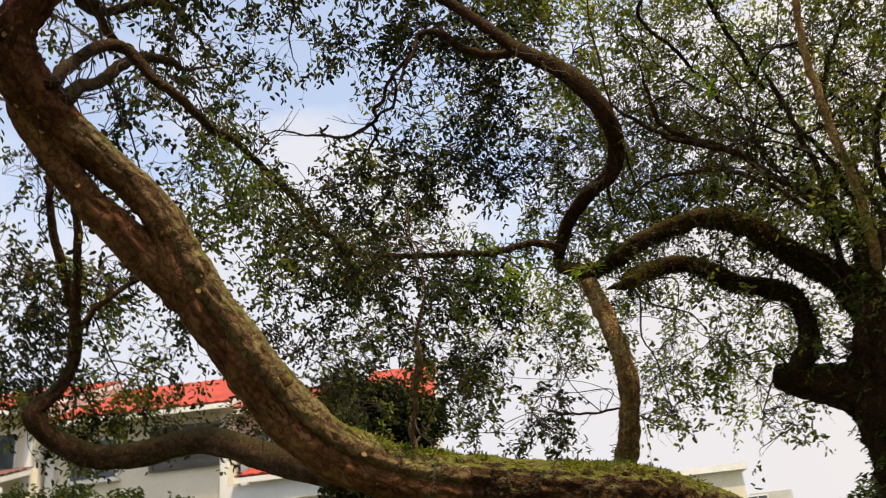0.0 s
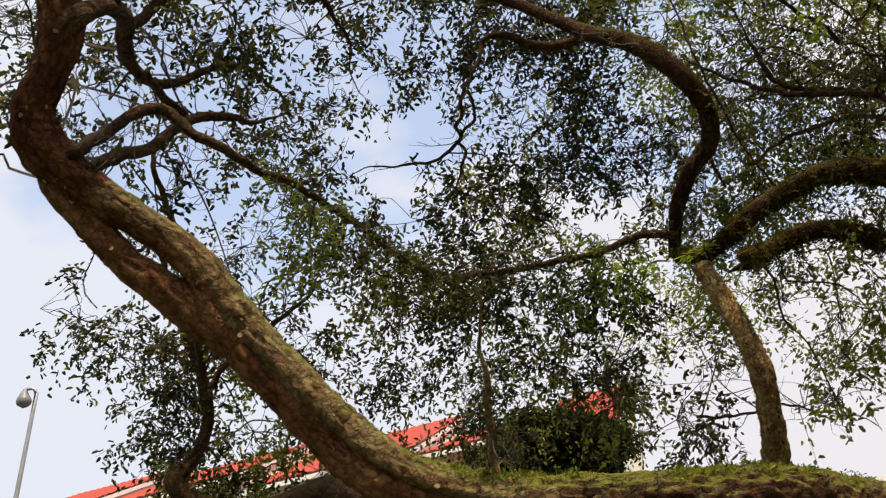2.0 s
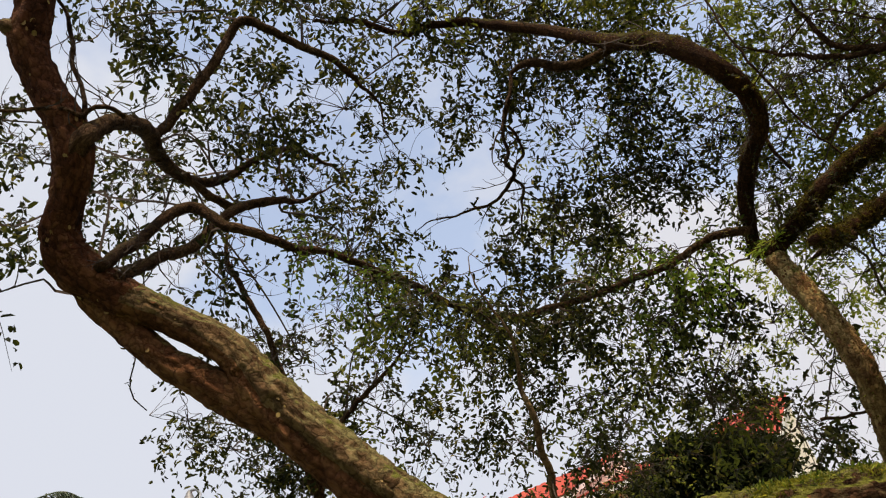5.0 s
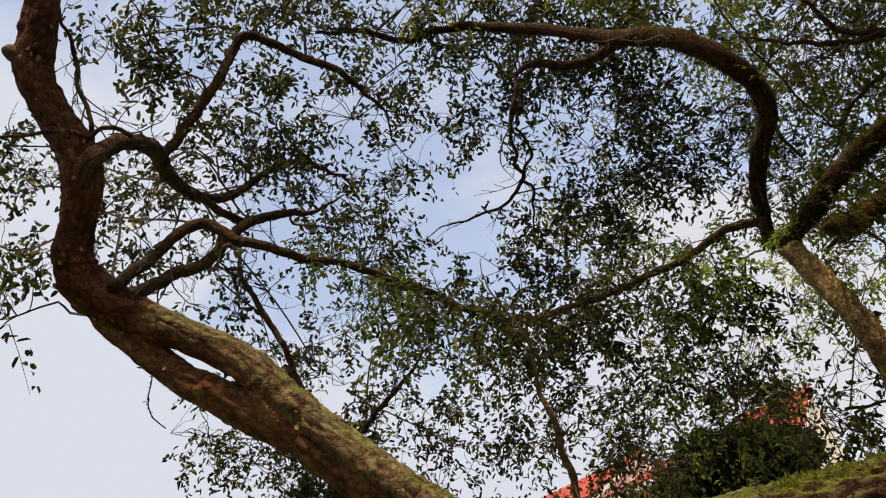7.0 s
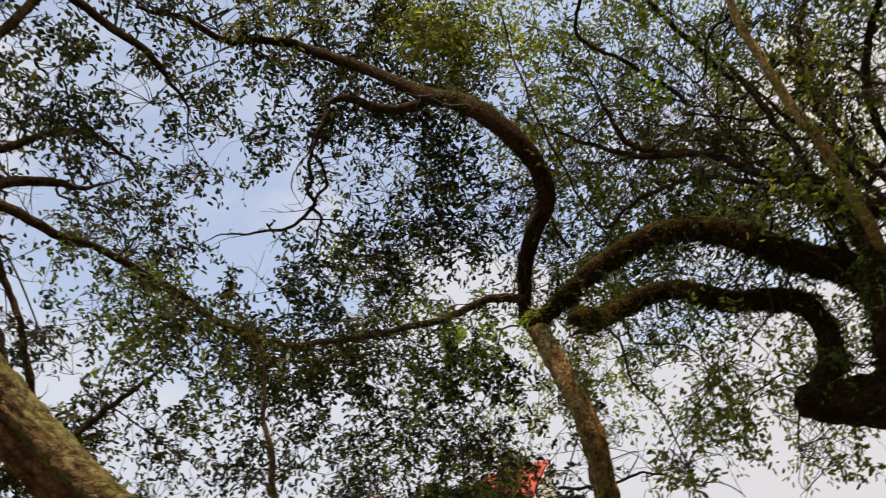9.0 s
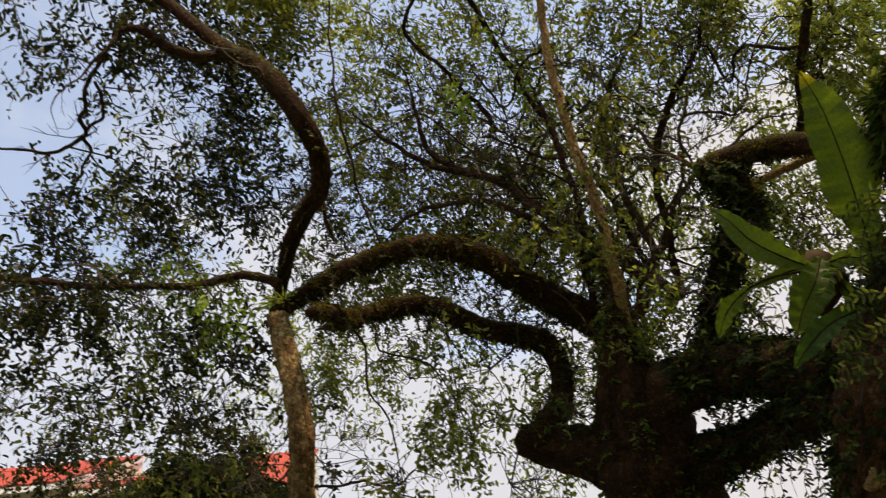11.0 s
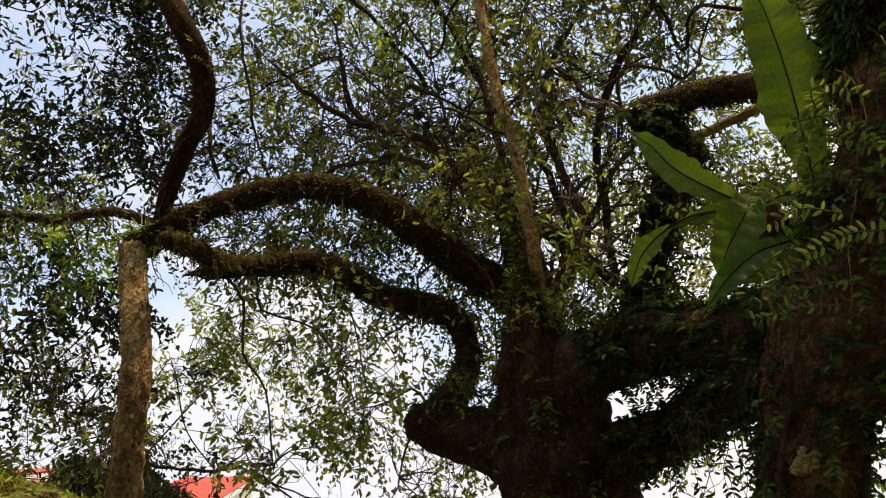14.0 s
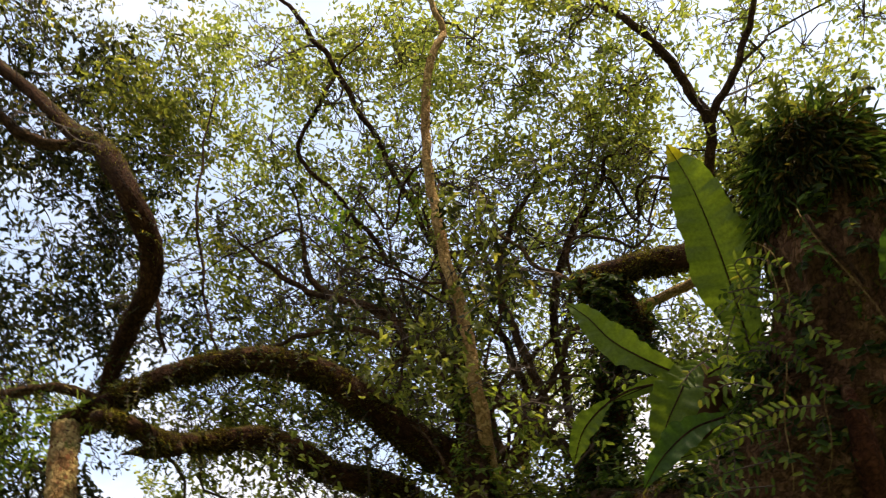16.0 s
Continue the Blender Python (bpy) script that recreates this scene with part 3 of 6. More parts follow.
NAMED.setdefault("near_limb", []).append(limb_line("limb", [(-1.79, 3.55, 7.77, 0.119), (-2.02, 3.67, 7.21, 0.128), (-2.13, 3.73, 6.98, 0.140), (-2.25, 3.78, 6.75, 0.147), (-2.27, 3.94, 6.44, 0.137), (-2.24, 4.11, 6.15, 0.152), (-2.28, 4.21, 5.91, 0.151), (-2.44, 4.29, 5.70, 0.135), (-2.59, 4.36, 5.52, 0.147), (-2.62, 4.51, 5.31, 0.175), (-2.46, 4.77, 5.07, 0.159), (-2.16, 5.04, 4.81, 0.126), (-1.90, 5.26, 4.50, 0.143), (-1.78, 5.48, 4.12, 0.202), (-1.43, 5.81, 3.56, 0.199), (-1.17, 6.03, 3.21, 0.200), (-0.87, 6.25, 2.97, 0.204), (-0.45, 6.44, 2.81, 0.207), (0.07, 6.59, 2.71, 0.210), (0.72, 6.85, 2.64, 0.221), (1.32, 7.35, 2.63, 0.231), (1.74, 7.72, 2.55, 0.236), (2.35, 8.05, 2.25, 0.260), (3.60, 8.95, 1.30, 0.320)], BARK_NEAR, "thick brown flaking limb with pale lichen and moss", 72, 0.022, 0.10, 0.15, 0.94))
NAMED.setdefault("split_limb", []).append(limb_line("limb", [(-2.59, 4.42, 5.44, 0.085), (-2.63, 4.68, 5.15, 0.120), (-2.52, 4.87, 4.90, 0.117), (-2.36, 5.02, 4.62, 0.112), (-2.19, 5.17, 4.44, 0.124), (-2.03, 5.32, 4.26, 0.138), (-1.81, 5.52, 4.05, 0.160)], BARK_RIB, "parallel brown limb beside a narrow gap", 54, 0.024, 0.10, 0.15))
NAMED.setdefault("upright_limb", []).append(limb_line("limb", [(1.49, 8.68, 2.98, 0.131), (1.55, 8.45, 3.20, 0.109), (1.58, 8.27, 3.43, 0.099), (1.61, 8.13, 3.67, 0.099), (1.58, 8.07, 4.05, 0.095), (1.51, 8.07, 4.40, 0.095), (1.42, 8.14, 4.82, 0.092)], BARK_PALE, "pale lichen-covered upright limb", 40, 0.028, 0.13, 0.22))
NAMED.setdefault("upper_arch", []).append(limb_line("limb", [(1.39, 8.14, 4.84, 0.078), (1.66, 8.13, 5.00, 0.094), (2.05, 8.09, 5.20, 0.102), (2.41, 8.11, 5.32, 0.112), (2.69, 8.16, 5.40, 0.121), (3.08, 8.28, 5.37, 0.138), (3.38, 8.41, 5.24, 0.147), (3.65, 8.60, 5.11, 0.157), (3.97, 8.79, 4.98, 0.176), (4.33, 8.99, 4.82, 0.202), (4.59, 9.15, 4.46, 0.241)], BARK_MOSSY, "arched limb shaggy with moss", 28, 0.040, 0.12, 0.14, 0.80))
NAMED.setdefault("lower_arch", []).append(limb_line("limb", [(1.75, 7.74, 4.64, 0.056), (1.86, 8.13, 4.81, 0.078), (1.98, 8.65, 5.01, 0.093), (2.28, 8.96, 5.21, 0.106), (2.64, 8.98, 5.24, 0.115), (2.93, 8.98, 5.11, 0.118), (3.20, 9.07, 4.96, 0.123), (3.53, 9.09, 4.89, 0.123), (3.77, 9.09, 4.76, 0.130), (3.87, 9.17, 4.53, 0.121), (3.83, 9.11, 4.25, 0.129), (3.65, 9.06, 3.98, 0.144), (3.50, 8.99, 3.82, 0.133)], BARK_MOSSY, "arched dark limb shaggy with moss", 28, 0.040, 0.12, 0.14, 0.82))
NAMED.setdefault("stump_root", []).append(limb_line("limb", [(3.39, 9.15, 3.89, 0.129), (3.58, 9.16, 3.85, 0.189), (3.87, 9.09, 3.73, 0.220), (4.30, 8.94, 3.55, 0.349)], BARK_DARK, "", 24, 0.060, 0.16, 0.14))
NAMED.setdefault("dead_stub", []).append(limb_line("branch", [(2.08, 8.69, 4.98, 0.062), (1.85, 8.68, 4.94, 0.052), (1.65, 8.61, 4.88, 0.008)], BARK_THIN, "", 16, 0.040, 0.16, 0.16))
NAMED.setdefault("crook_limb", []).append(limb_line("limb", [(1.50, 8.16, 4.93, 0.075), (1.42, 8.45, 5.08, 0.085), (1.32, 8.82, 5.28, 0.085), (1.29, 9.03, 5.46, 0.080), (1.34, 8.94, 5.62, 0.080), (1.44, 8.68, 5.80, 0.093), (1.63, 8.30, 5.90, 0.098), (1.83, 7.91, 5.91, 0.098), (1.86, 7.59, 6.06, 0.104), (1.74, 7.30, 6.24, 0.107), (1.55, 7.25, 6.58, 0.111), (1.35, 7.38, 6.94, 0.107), (1.02, 7.51, 7.31, 0.090), (0.66, 7.57, 7.78, 0.074), (0.15, 7.60, 8.34, 0.068), (-0.28, 7.73, 8.87, 0.061), (-0.62, 7.56, 8.95, 0.050), (-0.98, 7.40, 8.99, 0.045), (-1.29, 7.14, 9.20, 0.039), (-1.76, 6.93, 9.37, 0.023)], BARK_MOSSY, "crooked dark limb bent back over itself", 14, 0.050, 0.10, 0.08, 0.84))
NAMED.setdefault("crook_spur", []).append(limb_line("branch", [(1.06, 7.78, 7.48, 0.072), (0.76, 7.80, 7.48, 0.067), (0.47, 7.77, 7.57, 0.063), (0.22, 7.67, 7.76, 0.052), (0.00, 7.71, 7.79, 0.029), (-0.12, 7.64, 7.46, 0.023)], BARK_THIN, "", 16, 0.040, 0.16, 0.16, 0.80))
NAMED.setdefault("low_cross", []).append(limb_line("branch", [(1.34, 8.82, 5.51, 0.062), (1.03, 8.73, 5.59, 0.054), (0.65, 8.75, 5.56, 0.050), (0.16, 8.74, 5.55, 0.047), (-0.24, 8.65, 5.55, 0.042), (-0.62, 8.30, 5.44, 0.041), (-1.00, 7.83, 5.34, 0.036), (-1.01, 7.46, 5.27, 0.038), (-1.19, 7.13, 5.39, 0.038), (-1.34, 6.89, 5.54, 0.042), (-1.52, 6.50, 5.65, 0.041), (-1.71, 6.14, 5.71, 0.044), (-1.89, 5.80, 5.76, 0.051), (-2.04, 5.51, 5.86, 0.054), (-2.28, 5.38, 6.14, 0.063), (-2.40, 5.28, 6.09, 0.062), (-2.51, 5.00, 5.74, 0.063), (-2.39, 4.55, 5.19, 0.060)], BARK_THIN, "", 16, 0.040, 0.16, 0.16, 0.76))
NAMED.setdefault("stub_branch", []).append(limb_line("branch", [(-2.36, 4.67, 5.13, 0.057), (-2.55, 5.20, 5.66, 0.056), (-2.63, 5.66, 6.03, 0.057), (-2.57, 5.90, 6.34, 0.056), (-2.49, 6.15, 6.66, 0.053), (-2.46, 6.46, 6.86, 0.051), (-2.36, 6.75, 7.01, 0.038)], BARK_THIN, "", 16, 0.040, 0.16, 0.16, 0.90))
NAMED.setdefault("fork_branch", []).append(limb_line("branch", [(-2.31, 4.21, 5.86, 0.104), (-2.12, 4.18, 6.00, 0.084), (-2.12, 4.46, 6.34, 0.068), (-2.37, 4.98, 6.77, 0.080), (-2.65, 5.33, 6.96, 0.076), (-2.91, 5.76, 7.19, 0.068), (-3.08, 6.31, 7.45, 0.059), (-3.04, 6.70, 7.72, 0.051), (-2.87, 7.01, 8.08, 0.043), (-2.67, 7.42, 8.35, 0.039), (-2.65, 7.88, 8.48, 0.029), (-2.53, 8.11, 8.33, 0.017)], BARK_THIN, "", 16, 0.040, 0.16, 0.16, 0.92))
NAMED.setdefault("kinked_branch", []).append(limb_line("branch", [(-2.48, 5.14, 6.85, 0.053), (-2.32, 5.31, 7.26, 0.055), (-2.11, 5.43, 7.58, 0.053), (-1.92, 5.57, 8.04, 0.050), (-1.78, 5.62, 8.23, 0.055), (-1.67, 5.81, 8.23, 0.051), (-1.54, 6.06, 8.15, 0.047), (-1.36, 6.34, 8.07, 0.043), (-1.29, 6.58, 7.97, 0.039), (-1.27, 6.80, 7.87, 0.024)], BARK_THIN, "", 16, 0.040, 0.16, 0.16, 0.86))
NAMED.setdefault("link_branch", []).append(limb_line("branch", [(-2.75, 5.81, 7.03, 0.040), (-2.79, 6.10, 6.99, 0.041), (-2.74, 6.37, 6.93, 0.042)], BARK_THIN, "", 16, 0.040, 0.16, 0.16))
NAMED.setdefault("bowed_branch", []).append(limb_line("branch", [(-4.27, 9.13, 5.11, 0.078), (-4.05, 8.60, 6.11, 0.059), (-4.04, 8.41, 6.54, 0.053), (-3.98, 8.22, 6.83, 0.047), (-4.02, 8.00, 7.26, 0.047), (-4.04, 7.75, 7.58, 0.040), (-4.00, 7.71, 7.83, 0.034)], BARK_THIN, "", 16, 0.040, 0.16, 0.16, 0.80))
NAMED.setdefault("bowed_branch", []).append(limb_line("branch", [(-4.13, 9.02, 5.34, 0.052), (-3.84, 9.03, 5.68, 0.039), (-3.37, 9.14, 5.99, 0.040), (-2.97, 9.25, 6.28, 0.027)], BARK_THIN, "", 16, 0.040, 0.16, 0.16, 0.80))
NAMED.setdefault("thin_branch", []).append(limb_line("branch", [(-2.08, 4.12, 6.15, 0.024), (-2.06, 4.11, 6.35, 0.020), (-2.06, 4.02, 6.65, 0.021), (-2.02, 3.89, 7.01, 0.017)], BARK_THIN, "", 16, 0.040, 0.16, 0.16, 0.85))
NAMED.setdefault("thin_branch", []).append(limb_line("branch", [(-1.96, 4.39, 6.22, 0.021), (-1.96, 4.24, 6.24, 0.020), (-2.07, 4.07, 6.13, 0.020), (-2.26, 3.90, 6.16, 0.016), (-2.45, 3.69, 6.13, 0.012)], BARK_THIN, "", 16, 0.040, 0.16, 0.16, 0.85))
NAMED.setdefault("far_limb", []).append(limb_line("limb", [(-1.07, 7.27, 3.04, 0.135), (-1.69, 8.02, 3.35, 0.140), (-2.34, 8.58, 3.70, 0.140), (-2.80, 8.91, 3.87, 0.140), (-3.40, 9.20, 3.87, 0.140), (-3.97, 9.31, 3.91, 0.135), (-4.30, 9.27, 4.05, 0.130), (-4.52, 9.17, 4.22, 0.120), (-4.62, 9.02, 4.39, 0.105), (-4.51, 9.11, 4.55, 0.085), (-4.38, 9.18, 4.75, 0.075), (-4.28, 9.20, 5.05, 0.070), (-4.25, 9.09, 5.48, 0.062), (-4.33, 8.78, 6.06, 0.052), (-4.35, 8.52, 6.53, 0.045), (-4.37, 8.33, 6.94, 0.032)], BARK_THIN, "", 16, 0.060, 0.10, 0.06))
NAMED.setdefault("twig_fork", []).append(limb_line("branch", [(-0.13, 7.71, 7.56, 0.029), (-0.41, 8.07, 7.44, 0.030), (-0.58, 8.42, 7.40, 0.031), (-0.63, 8.70, 7.36, 0.032), (-1.02, 8.82, 7.32, 0.026), (-1.45, 8.74, 7.33, 0.020)], BARK_THIN, "", 16, 0.040, 0.16, 0.16, 0.70))
NAMED.setdefault("twig_fork", []).append(limb_line("branch", [(-0.32, 8.07, 7.49, 0.024), (-0.40, 8.48, 7.43, 0.025), (-0.63, 8.70, 7.36, 0.025), (-0.61, 8.88, 7.31, 0.026), (-0.78, 9.04, 7.17, 0.019)], BARK_THIN, "", 16, 0.040, 0.16, 0.16, 0.70))
NAMED.setdefault("slender_stem", []).append(limb_line("branch", [(4.40, 8.60, 4.46, 0.065), (4.31, 8.23, 4.60, 0.055), (4.25, 7.98, 4.96, 0.052), (4.21, 7.85, 5.32, 0.049), (4.11, 7.75, 5.78, 0.047), (4.04, 7.65, 6.17, 0.044), (3.99, 7.55, 6.66, 0.041), (3.96, 7.33, 7.36, 0.038), (4.04, 7.12, 7.90, 0.035), (4.13, 7.05, 8.20, 0.030), (3.99, 6.87, 8.65, 0.026)], BARK_ORANGE, "slender orange-brown upright stem", 12, 0.060, 0.10, 0.08))
NAMED.setdefault("dark_branch", []).append(limb_line("branch", [(5.24, 9.23, 5.67, 0.040), (5.16, 8.97, 6.22, 0.041), (5.20, 8.76, 6.71, 0.042), (5.38, 8.38, 7.07, 0.036), (5.65, 8.13, 7.42, 0.026)], BARK_DARK, "", 8, 0.060, 0.10, 0.05))
NAMED.setdefault("dark_branch", []).append(limb_line("branch", [(4.89, 9.25, 5.69, 0.035), (4.77, 9.18, 6.20, 0.036), (4.63, 9.16, 6.65, 0.032), (4.49, 9.19, 6.93, 0.027)], BARK_DARK, "", 8, 0.060, 0.10, 0.05))
NAMED.setdefault("dark_branch", []).append(limb_line("branch", [(4.13, 9.02, 7.42, 0.028), (3.86, 8.79, 7.96, 0.029), (3.46, 8.42, 8.66, 0.029), (3.17, 8.12, 9.13, 0.030), (2.69, 7.73, 9.71, 0.024)], BARK_DARK, "", 8, 0.060, 0.10, 0.05))
NAMED.setdefault("dark_branch", []).append(limb_line("branch", [(3.68, 9.30, 7.47, 0.029), (3.17, 8.89, 8.08, 0.023), (2.76, 8.69, 8.47, 0.023), (2.99, 8.26, 8.87, 0.023), (3.17, 8.12, 9.13, 0.018)], BARK_DARK, "", 8, 0.060, 0.10, 0.05))
NAMED.setdefault("fan_branch", []).append(limb_line("branch", [(4.46, 8.67, 4.99, 0.045), (4.39, 8.82, 5.49, 0.043), (4.16, 9.00, 5.96, 0.040), (3.83, 9.10, 6.39, 0.042), (3.54, 9.21, 6.79, 0.038), (3.21, 9.31, 7.04, 0.033), (2.89, 9.36, 7.36, 0.034), (2.79, 9.25, 7.72, 0.023)], BARK_THIN, "", 16, 0.040, 0.16, 0.16))
NAMED.setdefault("fan_branch", []).append(limb_line("branch", [(4.71, 8.77, 5.00, 0.041), (4.94, 8.90, 5.48, 0.039), (4.78, 8.92, 6.19, 0.041), (4.71, 8.90, 6.93, 0.037), (4.91, 8.80, 7.59, 0.028), (5.28, 8.70, 8.23, 0.023)], BARK_THIN, "", 16, 0.040, 0.16, 0.16))
NAMED.setdefault("mossy_arm", []).append(limb_line("limb", [(5.05, 8.50, 4.25, 0.202), (5.14, 8.20, 4.63, 0.160), (5.21, 7.88, 4.93, 0.145), (5.34, 7.56, 5.11, 0.137), (5.18, 7.40, 5.31, 0.127), (5.01, 7.33, 5.38, 0.101), (5.22, 7.26, 5.43, 0.105), (5.48, 7.11, 5.38, 0.104), (5.70, 6.87, 5.20, 0.104), (5.89, 6.35, 4.81, 0.108)], BARK_MOSSY, "bent arm thick with moss and small ferns", 18, 0.045, 0.16, 0.10, 0.85))
NAMED.setdefault("orange_stick", []).append(limb_line("branch", [(5.29, 7.60, 5.30, 0.036), (5.62, 7.38, 5.34, 0.036), (5.93, 7.11, 5.30, 0.043)], BARK_ORANGE, "", 10, 0.060, 0.08, 0.05))
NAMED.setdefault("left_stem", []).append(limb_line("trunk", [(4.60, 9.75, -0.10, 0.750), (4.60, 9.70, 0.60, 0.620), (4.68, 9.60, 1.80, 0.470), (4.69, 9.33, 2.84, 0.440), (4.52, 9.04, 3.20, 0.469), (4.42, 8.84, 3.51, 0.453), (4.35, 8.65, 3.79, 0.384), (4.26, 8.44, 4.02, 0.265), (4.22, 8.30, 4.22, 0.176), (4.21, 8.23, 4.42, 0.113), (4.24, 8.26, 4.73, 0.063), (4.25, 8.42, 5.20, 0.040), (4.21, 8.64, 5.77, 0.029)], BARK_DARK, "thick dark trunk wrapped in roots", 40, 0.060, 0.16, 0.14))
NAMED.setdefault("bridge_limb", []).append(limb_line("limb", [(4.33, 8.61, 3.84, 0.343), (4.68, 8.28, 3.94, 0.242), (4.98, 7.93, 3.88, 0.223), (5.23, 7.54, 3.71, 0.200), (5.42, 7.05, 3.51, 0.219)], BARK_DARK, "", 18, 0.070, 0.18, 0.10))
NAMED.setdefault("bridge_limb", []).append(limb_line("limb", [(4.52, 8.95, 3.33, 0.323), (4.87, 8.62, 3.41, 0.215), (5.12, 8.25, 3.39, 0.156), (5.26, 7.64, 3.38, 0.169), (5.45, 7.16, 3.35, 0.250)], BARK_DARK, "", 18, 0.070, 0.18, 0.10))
NAMED.setdefault("column", []).append(limb_line("trunk", [(5.50, 7.75, -0.10, 0.600), (5.50, 7.70, 0.50, 0.480), (5.50, 7.70, 1.50, 0.400), (5.47, 7.65, 2.31, 0.300), (5.455, 7.32, 2.77, 0.270), (5.46, 7.10, 3.03, 0.285), (5.58, 6.79, 3.33, 0.420), (5.77, 6.47, 3.60, 0.466), (5.84, 6.19, 3.87, 0.370), (5.79, 5.93, 4.20, 0.305), (5.80, 5.81, 4.50, 0.290), (5.82, 5.75, 4.74, 0.290), (5.83, 5.73, 4.84, 0.260), (5.83, 5.72, 4.90, 0.130)], BARK_COLUMN, "broad dark trunk hung with creepers", 44, 0.050, 0.16, 0.14))
NAMED.setdefault("column_leg", []).append(limb_line("prop_root", [(5.89, 6.66, 3.50, 0.352), (6.05, 6.69, 3.24, 0.290), (6.20, 6.85, 2.86, 0.272), (6.44, 7.28, 2.21, 0.299), (6.64, 7.60, 1.20, 0.330), (6.78, 7.65, -0.10, 0.500)], BARK_DARK, "", 18, 0.080, 0.16, 0.10))
NAMED.setdefault("fork_tree", []).append(limb_line("branch", [(6.45, 8.33, 6.43, 0.045), (6.38, 7.57, 6.91, 0.043), (6.38, 7.28, 7.20, 0.048), (6.22, 7.12, 7.51, 0.044), (5.99, 6.96, 7.84, 0.040), (5.77, 6.85, 8.12, 0.035), (5.47, 6.81, 8.48, 0.026)], BARK_THIN, "", 16, 0.040, 0.16, 0.16))
NAMED.setdefault("fork_tree", []).append(limb_line("branch", [(6.38, 7.30, 7.18, 0.039), (6.55, 7.01, 7.44, 0.034), (6.73, 6.78, 7.80, 0.029), (6.91, 6.55, 8.15, 0.025)], BARK_THIN, "", 16, 0.040, 0.16, 0.16))
NAMED.setdefault("shoot", []).append(limb_line("branch", [(-0.38, 6.48, 2.85, 0.025), (-0.35, 6.32, 3.19, 0.025), (-0.28, 6.16, 3.52, 0.021), (-0.23, 6.02, 3.84, 0.013)], BARK_NEAR, "thin mossy upright shoot", 10, 0.060, 0.10, 0.05))
NAMED.setdefault("hanging_root", []).append(limb_line("root", [(1.98, 7.95, 8.60, 0.008), (1.97, 8.02, 7.80, 0.010), (2.03, 8.11, 6.86, 0.012), (2.10, 8.27, 6.41, 0.012), (2.19, 8.38, 6.01, 0.010), (2.30, 8.50, 5.59, 0.009)], BARK_DARK, "thin hanging aerial root", 6, 0.080, 0.00, 0.00))
NAMED.setdefault("hanging_root", []).append(limb_line("root", [(1.82, 8.23, 6.06, 0.018), (1.88, 8.29, 5.85, 0.018), (1.92, 8.43, 5.71, 0.013)], BARK_DARK, "thin hanging aerial root", 6, 0.080, 0.00, 0.00))
NAMED.setdefault("hanging_root", []).append(limb_line("root", [(5.18, 6.68, 3.11, 0.014), (5.16, 6.76, 2.91, 0.014), (5.11, 6.83, 2.71, 0.014), (5.06, 6.94, 2.48, 0.013)], BARK_DARK, "thin hanging aerial root", 6, 0.080, 0.00, 0.00))
NAMED.setdefault("hanging_root", []).append(limb_line("root", [(5.49, 5.53, 4.16, 0.010), (5.60, 5.60, 4.01, 0.010), (5.69, 5.68, 3.84, 0.010)], BARK_DARK, "thin hanging aerial root", 6, 0.080, 0.00, 0.00))
NAMED.setdefault("hanging_root", []).append(limb_line("root", [(-2.43, 4.84, 4.82, 0.006), (-2.49, 4.91, 4.70, 0.005), (-2.58, 4.96, 4.56, 0.005), (-2.64, 5.04, 4.43, 0.005), (-2.62, 5.11, 4.35, 0.004)], BARK_DARK, "thin hanging aerial root", 6, 0.080, 0.00, 0.00))
NAMED.setdefault("thin_branch", []).append(limb_line("branch", [(1.03, 10.34, 4.09, 0.021), (1.32, 10.44, 4.06, 0.018), (1.67, 10.52, 4.07, 0.017), (1.94, 10.52, 4.02, 0.016), (2.16, 10.63, 4.00, 0.013), (2.40, 10.70, 3.84, 0.010)], BARK_THIN, "", 16, 0.040, 0.16, 0.16, 0.85))
NAMED.setdefault("thin_branch", []).append(limb_line("branch", [(2.16, 10.63, 4.00, 0.011), (2.40, 10.66, 3.90, 0.009), (2.62, 10.69, 3.82, 0.008), (2.82, 10.79, 3.62, 0.006)], BARK_THIN, "", 16, 0.040, 0.16, 0.16, 0.85))
NAMED.setdefault("dark_branch", []).append(limb_line("branch", [(4.23, 8.58, 4.59, 0.037), (4.18, 8.58, 5.02, 0.039), (4.19, 8.51, 5.51, 0.036), (4.18, 8.50, 6.09, 0.033), (4.09, 8.60, 7.00, 0.031)], BARK_DARK, "", 8, 0.060, 0.10, 0.05))
NAMED.setdefault("fan_branch", []).append(limb_line("branch", [(4.27, 8.45, 5.57, 0.036), (3.90, 8.76, 6.00, 0.039), (3.51, 8.86, 6.51, 0.036), (2.98, 9.10, 6.90, 0.032), (2.46, 9.15, 7.33, 0.022)], BARK_THIN, "", 16, 0.040, 0.16, 0.16))
NAMED.setdefault("fan_branch", []).append(limb_line("branch", [(4.32, 8.44, 5.29, 0.031), (4.01, 8.60, 5.58, 0.032), (3.66, 8.74, 6.05, 0.029), (3.21, 9.02, 6.39, 0.025), (2.67, 9.38, 6.52, 0.021)], BARK_THIN, "", 16, 0.040, 0.16, 0.16))
NAMED.setdefault("fan_branch", []).append(limb_line("branch", [(4.47, 8.63, 4.66, 0.033), (4.75, 8.65, 5.17, 0.031), (5.10, 8.57, 5.77, 0.028), (5.44, 8.44, 6.15, 0.024), (5.98, 8.32, 6.49, 0.015)], BARK_THIN, "", 16, 0.040, 0.16, 0.16))
